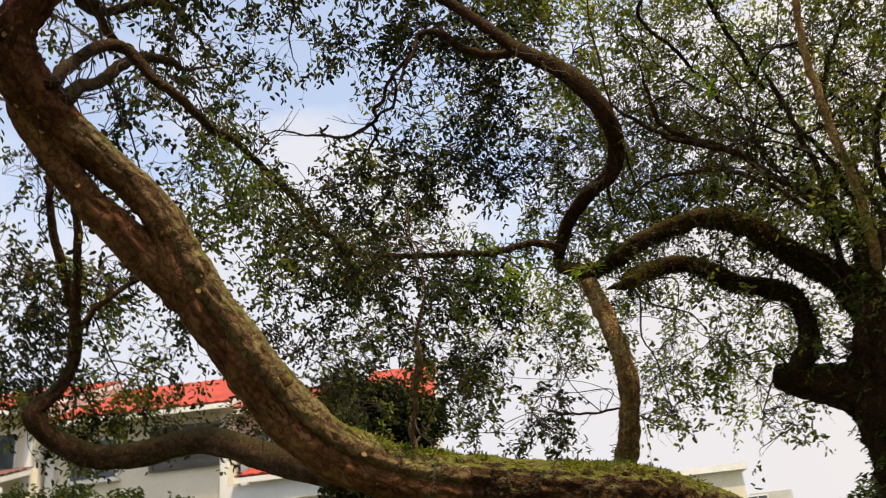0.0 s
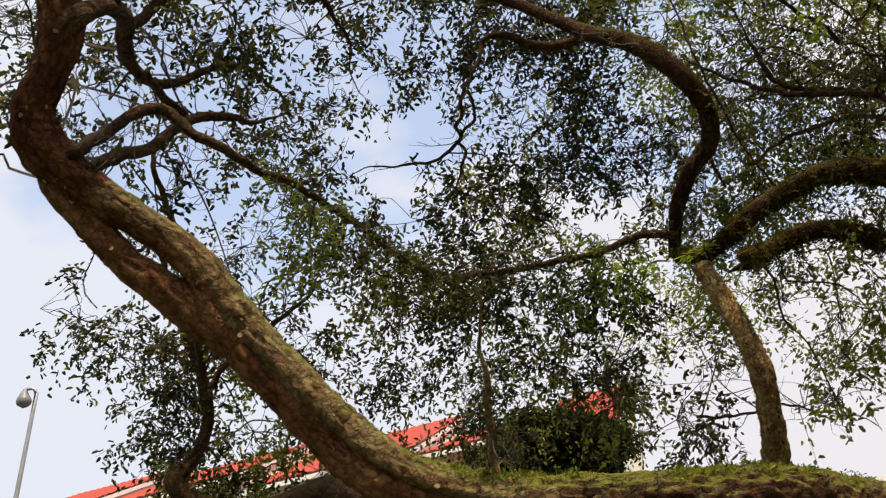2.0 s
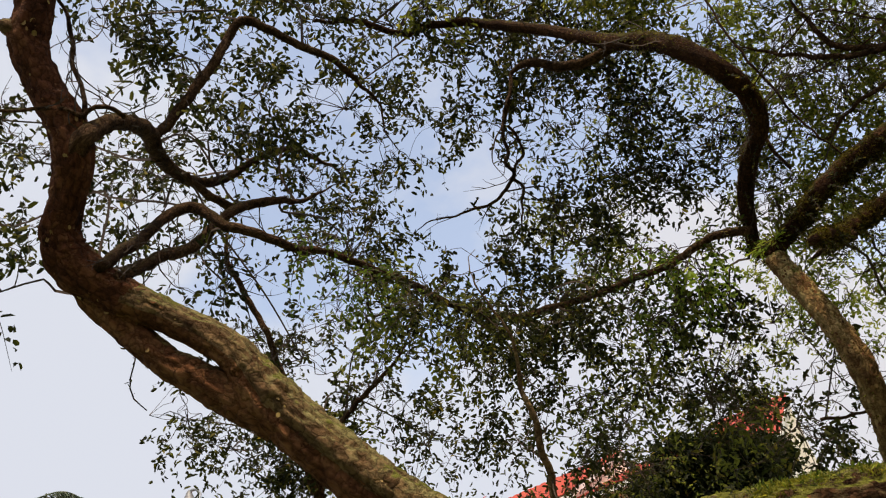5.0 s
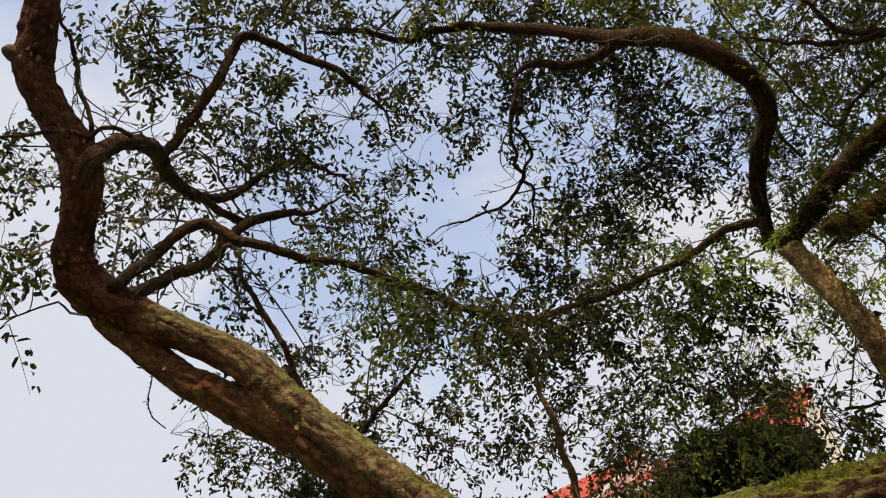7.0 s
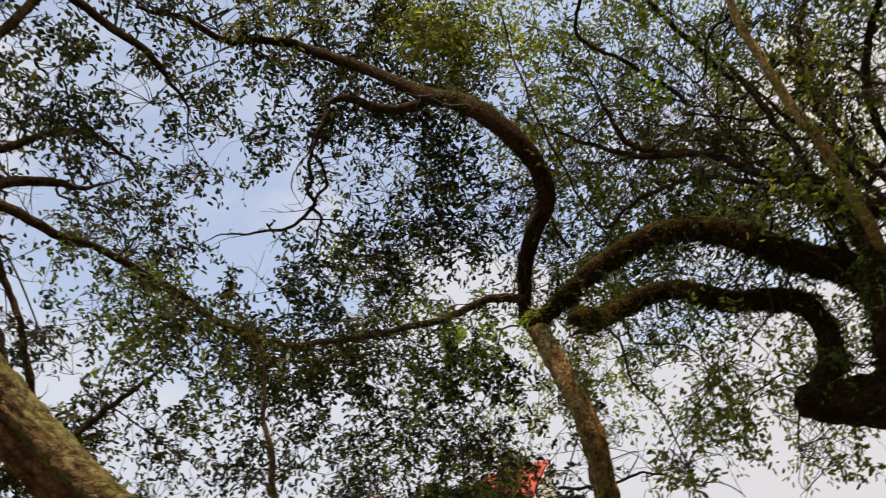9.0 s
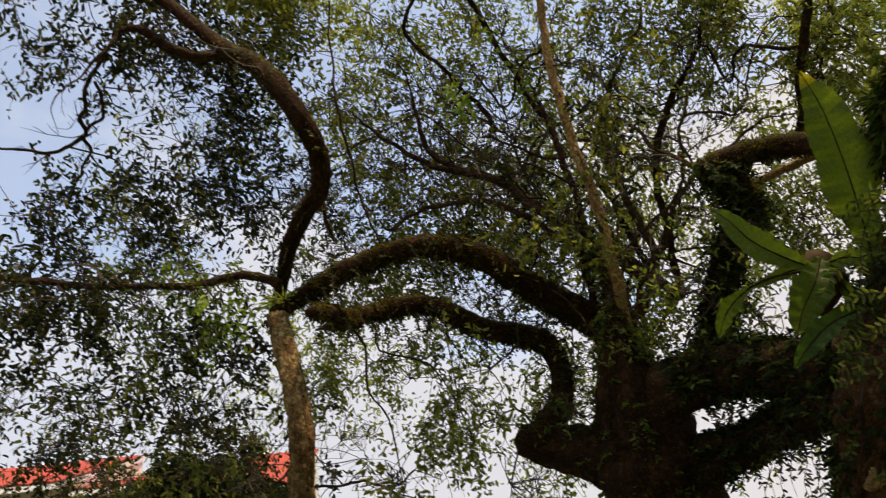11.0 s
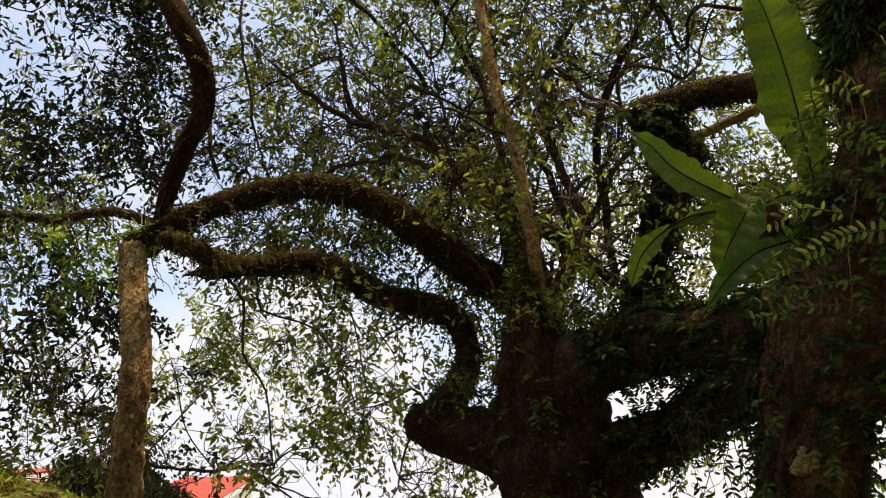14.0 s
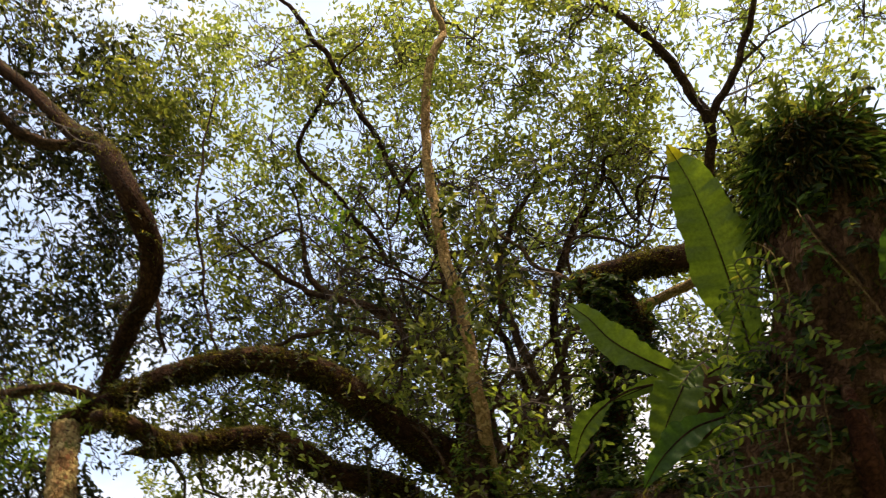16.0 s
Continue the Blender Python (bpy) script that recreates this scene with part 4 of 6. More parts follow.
# an orange burl on the trunk, built as a short curled tube
NAMED.setdefault("aerial_root", []).append(limb_line("root", [(5.45, 6.95, 2.98, 0.015), (5.41, 6.99, 2.90, 0.045), (5.37, 7.03, 2.82, 0.070), (5.33, 7.06, 2.75, 0.066), (5.27, 7.07, 2.70, 0.045), (5.23, 7.09, 2.71, 0.016)], BARK_ORANGE, "curled orange-brown burl on the trunk", 20, 0.020, 0.34, 0.26))
NAMED.setdefault("aerial_root", []).append(limb_line("root", [(5.62, 6.03, 3.52, 0.020), (5.61, 6.04, 3.42, 0.040), (5.63, 6.10, 3.32, 0.055), (5.66, 6.17, 3.23, 0.060), (5.77, 6.38, 3.07, 0.040)], BARK_RED, "smooth reddish root on the trunk", 14, 0.040, 0.16, 0.10))
NAMED.setdefault("hanging_root", []).append(limb_line("root", [(5.41, 5.47, 4.09, 0.003), (5.40, 5.45, 4.01, 0.003), (5.46, 5.52, 3.93, 0.003), (5.53, 5.56, 3.83, 0.003), (5.62, 5.62, 3.72, 0.003), (5.70, 5.71, 3.57, 0.002)], BARK_PALE, "thin pale aerial root", 6, 0.050, 0.00, 0.00))
NAMED.setdefault("hanging_root", []).append(limb_line("root", [(5.20, 5.55, 3.96, 0.003), (5.23, 5.56, 3.94, 0.003), (5.28, 5.58, 3.85, 0.003), (5.30, 5.66, 3.76, 0.003), (5.29, 5.73, 3.69, 0.002)], BARK_PALE, "thin pale aerial root", 6, 0.050, 0.00, 0.00))
NAMED.setdefault("hanging_root", []).append(limb_line("root", [(5.24, 5.56, 3.97, 0.003), (5.26, 5.62, 3.89, 0.003), (5.27, 5.72, 3.78, 0.002)], BARK_PALE, "thin pale aerial root", 6, 0.050, 0.00, 0.00))
NAMED.setdefault("hanging_root", []).append(limb_line("root", [(5.33, 5.91, 3.58, 0.003), (5.35, 6.07, 3.43, 0.003), (5.38, 6.34, 3.22, 0.002)], BARK_PALE, "thin pale aerial root", 6, 0.050, 0.00, 0.00))
NAMED.setdefault("hanging_root", []).append(limb_line("root", [(5.49, 5.97, 3.44, 0.003), (5.50, 6.12, 3.28, 0.003), (5.50, 6.29, 3.16, 0.002)], BARK_PALE, "thin pale aerial root", 6, 0.050, 0.00, 0.00))
NAMED.setdefault("knot", []).append(limb_line("knot", [(-2.24, 3.76, 6.79, 0.090), (-2.27, 3.66, 6.81, 0.069), (-2.30, 3.62, 6.84, 0.053), (-2.32, 3.60, 6.86, 0.024)], BARK_NEAR, "swollen knot on the limb", 18, 0.020, 0.20, 0.20))
for kind in ("fork_branch", "kinked_branch", "stub_branch", "low_cross", "crook_spur", "twig_fork", "bowed_branch", "fan_branch", "dark_branch", "slender_stem", "thin_branch", "far_limb", "fork_tree", "crook_limb", "shoot"):
    for line in NAMED[kind]:
        twiglets(tree, line, 5, 0.5, TWIG)
# branches that begin in the crown grow out of the nearest big limb
MAIN = np.vstack([line for kind in ("upper_arch", "lower_arch", "left_stem", "mossy_arm", "slender_stem", "crook_limb", "near_limb", "far_limb", "fork_branch") for line in NAMED[kind]])
for kind in ("dark_branch", "fan_branch"):
    for line in NAMED[kind]:
        start, back = line[0], line[0, :3] - line[min(12, len(line) - 1), :3]
        gap = np.linalg.norm(MAIN[:, :3] - start[:3], axis=1) + 2.0 * np.maximum(0.0, MAIN[:, 2] - start[2] + 0.2)
        foot = MAIN[gap.argmin()]
        d = np.linalg.norm(foot[:3] - start[:3])
        if d < 0.2 or d > 1.5 or min(np.linalg.norm(other[:, :3] - start[:3], axis=1).min() for other in LINES if other is not line) < 0.12:
            continue
        lead = start[:3] + back / (np.linalg.norm(back) + 1e-6) * 0.35 * d
        mid = 0.5 * lead + 0.5 * foot[:3] + rng.normal(size=3) * 0.06 * d
        limb("branch", tree, [(*start[:3], start[3]), (*lead, start[3] * 1.08), (*mid, start[3] * 1.2), (*foot[:3], start[3] * 1.35)], BARK_THIN, "", 8, 0.06, 0.12, 0.1)
stretch = NAMED["near_limb"][0]
stretch = stretch[int(0.40 * len(stretch)): int(0.64 * len(stretch)): 6]
ribs = []
for k, p in enumerate(stretch):
    along = stretch[min(k + 1, len(stretch) - 1), :3] - stretch[max(k - 1, 0), :3]
    along /= np.linalg.norm(along)
    down = np.array([-0.55, -0.25, -0.8])
    down -= along * down.dot(along)
    down /= np.linalg.norm(down)
    swell = math.sin(math.pi * k / (len(stretch) - 1)) ** 0.6
    ribs.append((*(p[:3] + down * p[3] * (0.30 + 0.15 * swell)), p[3] * (0.50 + 0.25 * swell)))
limb("fused_rib", tree, ribs, BARK_RIB, "reddish rib of bark fused along the limb", 30, 0.03, 0.16, 0.16)
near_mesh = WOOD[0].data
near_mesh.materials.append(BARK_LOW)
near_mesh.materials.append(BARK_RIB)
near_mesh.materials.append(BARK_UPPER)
near_rings = len(NAMED["near_limb"][0])
near_sides = (len(near_mesh.vertices) - 2) // near_rings
near_line = NAMED["near_limb"][0]
near_along = np.gradient(near_line[:, :3], axis=0)
near_along /= np.linalg.norm(near_along, axis=1)[:, None]
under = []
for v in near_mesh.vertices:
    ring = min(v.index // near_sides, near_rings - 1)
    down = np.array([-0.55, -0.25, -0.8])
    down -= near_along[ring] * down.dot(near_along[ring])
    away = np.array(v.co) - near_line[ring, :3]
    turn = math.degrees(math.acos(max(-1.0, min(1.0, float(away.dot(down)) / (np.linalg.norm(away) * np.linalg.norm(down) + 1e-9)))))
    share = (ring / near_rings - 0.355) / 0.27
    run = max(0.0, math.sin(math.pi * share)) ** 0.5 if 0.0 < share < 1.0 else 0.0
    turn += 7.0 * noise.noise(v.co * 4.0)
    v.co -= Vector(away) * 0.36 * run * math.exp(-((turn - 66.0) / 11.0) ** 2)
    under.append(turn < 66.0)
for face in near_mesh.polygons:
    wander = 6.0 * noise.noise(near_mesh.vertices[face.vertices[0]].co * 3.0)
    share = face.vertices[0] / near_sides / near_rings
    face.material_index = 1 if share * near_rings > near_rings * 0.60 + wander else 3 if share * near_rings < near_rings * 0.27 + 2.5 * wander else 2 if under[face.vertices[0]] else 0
NAMED["near_limb_low"] = [NAMED["near_limb"][0][int(len(NAMED["near_limb"][0]) * 0.52):]]

LEAFINESS = 1.08
# boughs that rise from the wood into the crown: end, source, place along it, thickness
for end, source, share, thick in (((0.16, 10.34, 7.41), "slender_stem", 0.25, 0.011), ((2.37, 9.10, 9.24), "fan_branch", 0.30, 0.015), ((2.41, 10.11, 7.66), "mossy_arm", 0.50, 0.019), ((3.39, 8.73, 9.49), "upper_arch", 0.80, 0.011), ((3.89, 9.12, 8.77), "slender_stem", 0.40, 0.015), ((4.10, 9.80, 7.21), "fork_tree", 0.20, 0.019), ((4.92, 7.92, 10.12), "upper_arch", 0.65, 0.011), ((4.92, 9.42, 7.49), "mossy_arm", 0.35, 0.015), ((6.90, 7.76, 7.51), "left_stem", 0.80, 0.019), ((6.71, 8.02, 6.99), "slender_stem", 0.15, 0.011), ((6.59, 8.03, 6.88), "fan_branch", 0.50, 0.015), ((6.02, 8.75, 6.23), "upper_arch", 0.90, 0.019), ((1.75, 10.09, 8.39), "left_stem", 0.75, 0.011), ((2.85, 10.05, 7.60), "slender_stem", 0.50, 0.015),):
    bough(tree, NAMED[source][0][int(share * len(NAMED[source][0]))][:3], end, thick)
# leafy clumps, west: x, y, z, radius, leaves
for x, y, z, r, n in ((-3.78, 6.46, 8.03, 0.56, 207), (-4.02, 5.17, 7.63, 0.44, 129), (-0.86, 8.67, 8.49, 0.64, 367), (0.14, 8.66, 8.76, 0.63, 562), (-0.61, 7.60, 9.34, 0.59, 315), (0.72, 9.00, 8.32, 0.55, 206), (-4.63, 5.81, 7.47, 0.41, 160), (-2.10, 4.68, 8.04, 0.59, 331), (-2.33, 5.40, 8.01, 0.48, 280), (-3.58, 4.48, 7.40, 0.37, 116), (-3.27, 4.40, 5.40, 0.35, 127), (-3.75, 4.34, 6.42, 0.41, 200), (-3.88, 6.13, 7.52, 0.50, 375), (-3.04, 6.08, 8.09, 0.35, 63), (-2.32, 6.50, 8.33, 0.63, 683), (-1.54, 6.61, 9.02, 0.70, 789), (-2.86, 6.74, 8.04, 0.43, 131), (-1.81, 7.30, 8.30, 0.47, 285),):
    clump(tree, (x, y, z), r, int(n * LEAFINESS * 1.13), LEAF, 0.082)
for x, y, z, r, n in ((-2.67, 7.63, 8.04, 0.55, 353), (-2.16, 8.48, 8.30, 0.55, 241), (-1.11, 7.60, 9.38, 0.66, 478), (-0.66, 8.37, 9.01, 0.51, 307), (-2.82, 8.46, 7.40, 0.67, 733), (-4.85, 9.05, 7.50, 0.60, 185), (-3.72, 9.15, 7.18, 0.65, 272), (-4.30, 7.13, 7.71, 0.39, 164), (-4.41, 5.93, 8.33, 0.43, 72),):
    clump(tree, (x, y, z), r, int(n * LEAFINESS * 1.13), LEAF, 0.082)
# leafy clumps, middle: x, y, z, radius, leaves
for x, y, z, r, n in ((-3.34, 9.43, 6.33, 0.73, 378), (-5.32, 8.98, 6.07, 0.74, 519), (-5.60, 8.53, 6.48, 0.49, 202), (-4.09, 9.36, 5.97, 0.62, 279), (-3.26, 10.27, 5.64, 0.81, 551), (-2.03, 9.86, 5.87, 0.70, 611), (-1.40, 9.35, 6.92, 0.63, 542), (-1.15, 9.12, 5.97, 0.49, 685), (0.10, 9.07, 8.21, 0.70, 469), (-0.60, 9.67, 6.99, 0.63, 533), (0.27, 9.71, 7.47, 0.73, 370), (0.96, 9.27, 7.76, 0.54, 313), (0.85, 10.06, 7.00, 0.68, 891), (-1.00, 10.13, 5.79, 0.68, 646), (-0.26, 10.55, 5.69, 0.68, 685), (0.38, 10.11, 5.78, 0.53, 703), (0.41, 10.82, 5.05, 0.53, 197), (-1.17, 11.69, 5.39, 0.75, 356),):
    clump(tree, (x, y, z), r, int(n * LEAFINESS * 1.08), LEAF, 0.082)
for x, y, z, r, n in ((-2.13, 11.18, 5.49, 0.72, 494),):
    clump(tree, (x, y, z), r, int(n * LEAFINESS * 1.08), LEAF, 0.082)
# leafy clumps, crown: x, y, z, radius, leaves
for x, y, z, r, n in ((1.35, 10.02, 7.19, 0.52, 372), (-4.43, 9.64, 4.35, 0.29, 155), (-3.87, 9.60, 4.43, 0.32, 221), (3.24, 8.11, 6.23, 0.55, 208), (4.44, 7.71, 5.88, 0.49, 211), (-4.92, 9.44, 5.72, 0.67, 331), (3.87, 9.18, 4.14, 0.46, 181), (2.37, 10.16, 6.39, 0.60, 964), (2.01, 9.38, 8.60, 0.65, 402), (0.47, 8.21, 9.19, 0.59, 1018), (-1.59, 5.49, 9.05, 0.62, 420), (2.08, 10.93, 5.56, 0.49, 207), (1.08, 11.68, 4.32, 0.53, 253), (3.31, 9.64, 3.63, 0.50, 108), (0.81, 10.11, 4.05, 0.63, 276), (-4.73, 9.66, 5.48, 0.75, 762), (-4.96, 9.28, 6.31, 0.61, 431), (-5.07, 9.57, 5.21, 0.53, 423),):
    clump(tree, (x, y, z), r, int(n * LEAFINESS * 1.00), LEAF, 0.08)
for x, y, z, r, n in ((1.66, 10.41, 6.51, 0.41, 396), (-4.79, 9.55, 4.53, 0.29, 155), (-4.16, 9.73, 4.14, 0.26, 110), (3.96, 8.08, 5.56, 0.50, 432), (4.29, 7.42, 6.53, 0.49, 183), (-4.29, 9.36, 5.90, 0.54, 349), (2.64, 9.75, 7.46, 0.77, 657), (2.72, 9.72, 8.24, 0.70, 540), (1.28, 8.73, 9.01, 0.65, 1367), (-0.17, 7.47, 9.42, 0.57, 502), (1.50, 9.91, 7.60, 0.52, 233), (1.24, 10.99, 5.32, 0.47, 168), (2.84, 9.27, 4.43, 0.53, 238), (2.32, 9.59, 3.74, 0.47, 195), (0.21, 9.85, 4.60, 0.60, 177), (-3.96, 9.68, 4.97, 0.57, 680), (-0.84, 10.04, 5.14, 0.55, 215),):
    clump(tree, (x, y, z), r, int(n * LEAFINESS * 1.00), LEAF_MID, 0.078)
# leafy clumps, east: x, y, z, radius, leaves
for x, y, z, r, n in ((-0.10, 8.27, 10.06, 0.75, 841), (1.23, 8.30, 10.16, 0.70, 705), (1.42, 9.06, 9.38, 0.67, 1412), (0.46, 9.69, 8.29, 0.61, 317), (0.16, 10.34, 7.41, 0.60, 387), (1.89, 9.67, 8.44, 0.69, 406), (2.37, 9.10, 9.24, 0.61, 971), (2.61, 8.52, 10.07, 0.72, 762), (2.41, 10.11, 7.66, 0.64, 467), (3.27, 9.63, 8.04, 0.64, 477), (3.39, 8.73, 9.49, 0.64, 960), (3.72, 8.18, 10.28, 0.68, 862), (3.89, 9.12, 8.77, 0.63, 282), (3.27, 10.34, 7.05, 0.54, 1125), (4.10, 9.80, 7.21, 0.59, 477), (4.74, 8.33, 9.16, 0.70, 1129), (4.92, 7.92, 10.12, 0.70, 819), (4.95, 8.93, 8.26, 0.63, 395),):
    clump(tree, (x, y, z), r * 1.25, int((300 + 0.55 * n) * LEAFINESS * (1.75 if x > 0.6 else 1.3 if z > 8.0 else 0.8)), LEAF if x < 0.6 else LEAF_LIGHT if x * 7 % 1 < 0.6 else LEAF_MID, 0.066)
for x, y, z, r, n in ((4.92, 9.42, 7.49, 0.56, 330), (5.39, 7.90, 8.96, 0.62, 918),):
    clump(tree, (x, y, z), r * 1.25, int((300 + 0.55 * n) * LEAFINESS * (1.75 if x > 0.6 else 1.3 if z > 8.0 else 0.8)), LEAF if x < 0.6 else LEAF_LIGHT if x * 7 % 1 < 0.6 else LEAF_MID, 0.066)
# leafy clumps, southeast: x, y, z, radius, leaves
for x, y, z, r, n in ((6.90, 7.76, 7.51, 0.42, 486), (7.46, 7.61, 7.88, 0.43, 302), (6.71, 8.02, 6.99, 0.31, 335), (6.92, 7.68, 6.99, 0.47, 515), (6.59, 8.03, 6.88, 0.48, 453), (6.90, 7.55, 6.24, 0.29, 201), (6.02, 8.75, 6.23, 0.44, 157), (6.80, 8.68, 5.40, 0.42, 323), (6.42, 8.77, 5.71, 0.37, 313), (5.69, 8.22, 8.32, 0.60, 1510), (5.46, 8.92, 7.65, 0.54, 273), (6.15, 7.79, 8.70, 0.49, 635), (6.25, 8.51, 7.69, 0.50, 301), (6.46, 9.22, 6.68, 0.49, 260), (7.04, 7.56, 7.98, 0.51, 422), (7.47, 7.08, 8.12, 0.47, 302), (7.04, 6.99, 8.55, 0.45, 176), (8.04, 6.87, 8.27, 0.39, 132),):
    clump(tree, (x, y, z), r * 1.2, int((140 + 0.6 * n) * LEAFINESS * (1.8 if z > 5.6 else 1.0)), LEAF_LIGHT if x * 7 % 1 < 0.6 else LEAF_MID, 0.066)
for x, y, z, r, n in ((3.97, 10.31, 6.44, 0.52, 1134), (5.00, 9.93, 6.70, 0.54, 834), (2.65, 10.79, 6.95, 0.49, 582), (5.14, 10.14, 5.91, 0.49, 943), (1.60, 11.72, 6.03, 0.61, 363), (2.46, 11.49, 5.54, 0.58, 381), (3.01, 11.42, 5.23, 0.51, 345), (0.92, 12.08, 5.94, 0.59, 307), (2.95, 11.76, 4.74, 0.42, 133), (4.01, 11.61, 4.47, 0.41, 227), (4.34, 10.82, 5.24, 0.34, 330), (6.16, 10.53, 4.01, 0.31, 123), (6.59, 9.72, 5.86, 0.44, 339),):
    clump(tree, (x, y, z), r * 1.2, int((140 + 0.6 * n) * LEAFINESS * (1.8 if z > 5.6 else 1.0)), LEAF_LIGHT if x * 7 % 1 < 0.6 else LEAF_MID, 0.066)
# leafy clumps, south: x, y, z, radius, leaves
for x, y, z, r, n in ((-0.45, 12.15, 6.00, 0.65, 131), (-0.83, 11.58, 6.88, 0.62, 402), (-0.61, 10.75, 7.71, 0.64, 479), (-0.10, 10.22, 8.42, 0.64, 264), (1.75, 10.09, 8.39, 0.64, 330), (1.96, 10.32, 7.67, 0.53, 270), (2.85, 10.05, 7.60, 0.58, 379), (2.97, 9.56, 8.66, 0.63, 274), (1.65, 10.83, 6.96, 0.38, 341), (2.50, 10.30, 6.57, 0.35, 383), (3.82, 9.58, 7.82, 0.57, 305), (5.09, 9.04, 8.10, 0.53, 264), (-0.26, 12.65, 5.24, 0.72, 131), (-1.82, 13.04, 5.57, 0.75, 337), (1.50, 12.52, 5.21, 0.46, 116),):
    clump(tree, (x, y, z), r, int(n * LEAFINESS * 1.10), LEAF_MID, 0.076)
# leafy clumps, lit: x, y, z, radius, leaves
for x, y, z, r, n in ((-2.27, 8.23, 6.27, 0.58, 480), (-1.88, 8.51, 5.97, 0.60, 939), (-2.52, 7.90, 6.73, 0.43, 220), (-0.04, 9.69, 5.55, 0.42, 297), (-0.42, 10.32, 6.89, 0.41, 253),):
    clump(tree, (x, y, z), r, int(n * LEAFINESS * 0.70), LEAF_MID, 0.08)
# leafy clumps, trunk: x, y, z, radius, leaves
for x, y, z, r, n in ((4.47, 8.37, 4.35, 0.23, 332), (4.71, 8.28, 4.11, 0.22, 295), (4.93, 8.05, 4.07, 0.19, 246), (4.20, 8.48, 4.42, 0.19, 241), (4.75, 8.48, 4.71, 0.26, 293), (3.93, 8.73, 3.90, 0.16, 124),):
    clump(tree, (x, y, z), r * 1.2, int(n * LEAFINESS * 0.55), LEAF_MID if x * 7 % 1 < 0.5 else VINE, 0.062)
# leafy clumps, bright: x, y, z, radius, leaves
for x, y, z, r, n in ((3.46, 8.30, 7.36, 0.32, 112), (3.83, 8.23, 7.53, 0.24, 70), (0.75, 8.96, 5.57, 0.27, 174), (0.45, 9.04, 5.91, 0.20, 90),):
    clump(tree, (x, y, z), r, int(n * LEAFINESS * 1.00), LEAF_BRIGHT, 0.075)
# high clumps behind the crooked limb
for x, y, z, r, n in ((0.18, 8.72, 8.43, 0.50, 260), (0.75, 9.42, 7.88, 0.50, 150), (0.93, 10.02, 7.21, 0.50, 150), (1.79, 10.88, 6.64, 0.50, 260), (0.87, 9.18, 8.79, 0.50, 260)):
    clump(tree, (x, y, z), r, n, LEAF, 0.08)
for x, y, z, r, n in ((2.90, 9.79, 8.63, 0.55, 240), (3.28, 10.30, 8.10, 0.55, 240), (4.25, 10.77, 8.76, 0.55, 240), (4.21, 11.16, 7.87, 0.55, 240), (3.28, 10.76, 7.48, 0.55, 240), (3.45, 10.17, 9.23, 0.55, 240)):
    clump(tree, (x, y, z), r, n, LEAF_MID, 0.075)
# leaves beside the rising limb
for x, y, z, r, n in ((-2.54, 6.04, 5.87, 0.33, 85), (-2.48, 5.64, 5.93, 0.33, 85), (-2.72, 7.13, 5.50, 0.33, 85), (-2.42, 4.70, 7.98, 0.33, 85)):
    clump(tree, (x, y, z), r, n, LEAF, 0.078)
# low clumps before the houses
for x, y, z, r, n in ((0.16, 12.53, 5.20, 0.42, 220), (-0.07, 12.29, 5.37, 0.42, 220), (-1.82, 11.59, 5.17, 0.42, 220)):
    clump(tree, (x, y, z), r, n, LEAF, 0.085)
for x, y, z, r, n in ((-3.07, 12.64, 5.10, 0.45, 260), (-2.34, 13.0, 5.00, 0.45, 260), (-3.6, 12.5, 4.95, 0.40, 200), (-4.3, 12.2, 5.1, 0.4, 180), (-1.5, 12.6, 5.0, 0.4, 200)):
    clump(tree, (x, y, z), r, n, LEAF, 0.085)
# dark low clumps before the roof
for x, y, z, r, n in ((0.11, 13.01, 5.32, 0.36, 190), (0.34, 13.31, 5.08, 0.36, 190), (0.36, 13.55, 5.65, 0.36, 190), (-2.37, 14.44, 5.76, 0.36, 190), (-1.81, 14.43, 5.67, 0.36, 190)):
    clump(tree, (x, y, z), r, n, LEAF, 0.085)
# leaves behind the mossy arm
for x, y, z, r, n in ((6.62, 9.12, 6.17, 0.42, 210), (7.06, 8.86, 6.53, 0.42, 210), (7.55, 8.63, 6.84, 0.42, 210), (6.19, 9.35, 5.86, 0.42, 210)):
    clump(tree, (x, y, z), r, n, LEAF_MID, 0.07)
# leaves between the high fans of branches
for x, y, z, r, n in ((4.26, 8.23, 7.45, 0.46, 130), (4.90, 8.60, 7.24, 0.46, 130), (5.31, 7.85, 7.17, 0.46, 130), (5.76, 8.41, 6.69, 0.46, 130), (4.68, 9.08, 6.88, 0.46, 130), (5.37, 9.17, 6.92, 0.46, 130)):
    clump(tree, (x, y, z), r, n, LEAF_MID, 0.072)
# leaves far behind the arches
for x, y, z, r, n in ((2.05, 10.37, 7.19, 0.42, 190), (2.60, 10.96, 6.88, 0.42, 190), (3.44, 10.47, 6.71, 0.42, 190), (3.13, 11.12, 6.50, 0.42, 190), (3.73, 9.96, 6.90, 0.42, 190)):
    clump(tree, (x, y, z), r, n, LEAF_MID, 0.072)
# creeper leaves between the fern and the trunk
for x, y, z, r, n in ((5.52, 6.26, 4.03, 0.13, 110), (5.60, 6.15, 4.20, 0.13, 110), (5.49, 6.29, 3.81, 0.13, 110)):
    clump(tree, (x, y, z), r, n, VINE, 0.05)
# leaves low behind the fern
for x, y, z, r, n in ((5.74, 8.92, 4.85, 0.26, 130), (5.85, 8.86, 4.53, 0.26, 130)):
    clump(tree, (x, y, z), r, n, LEAF_MID, 0.065)
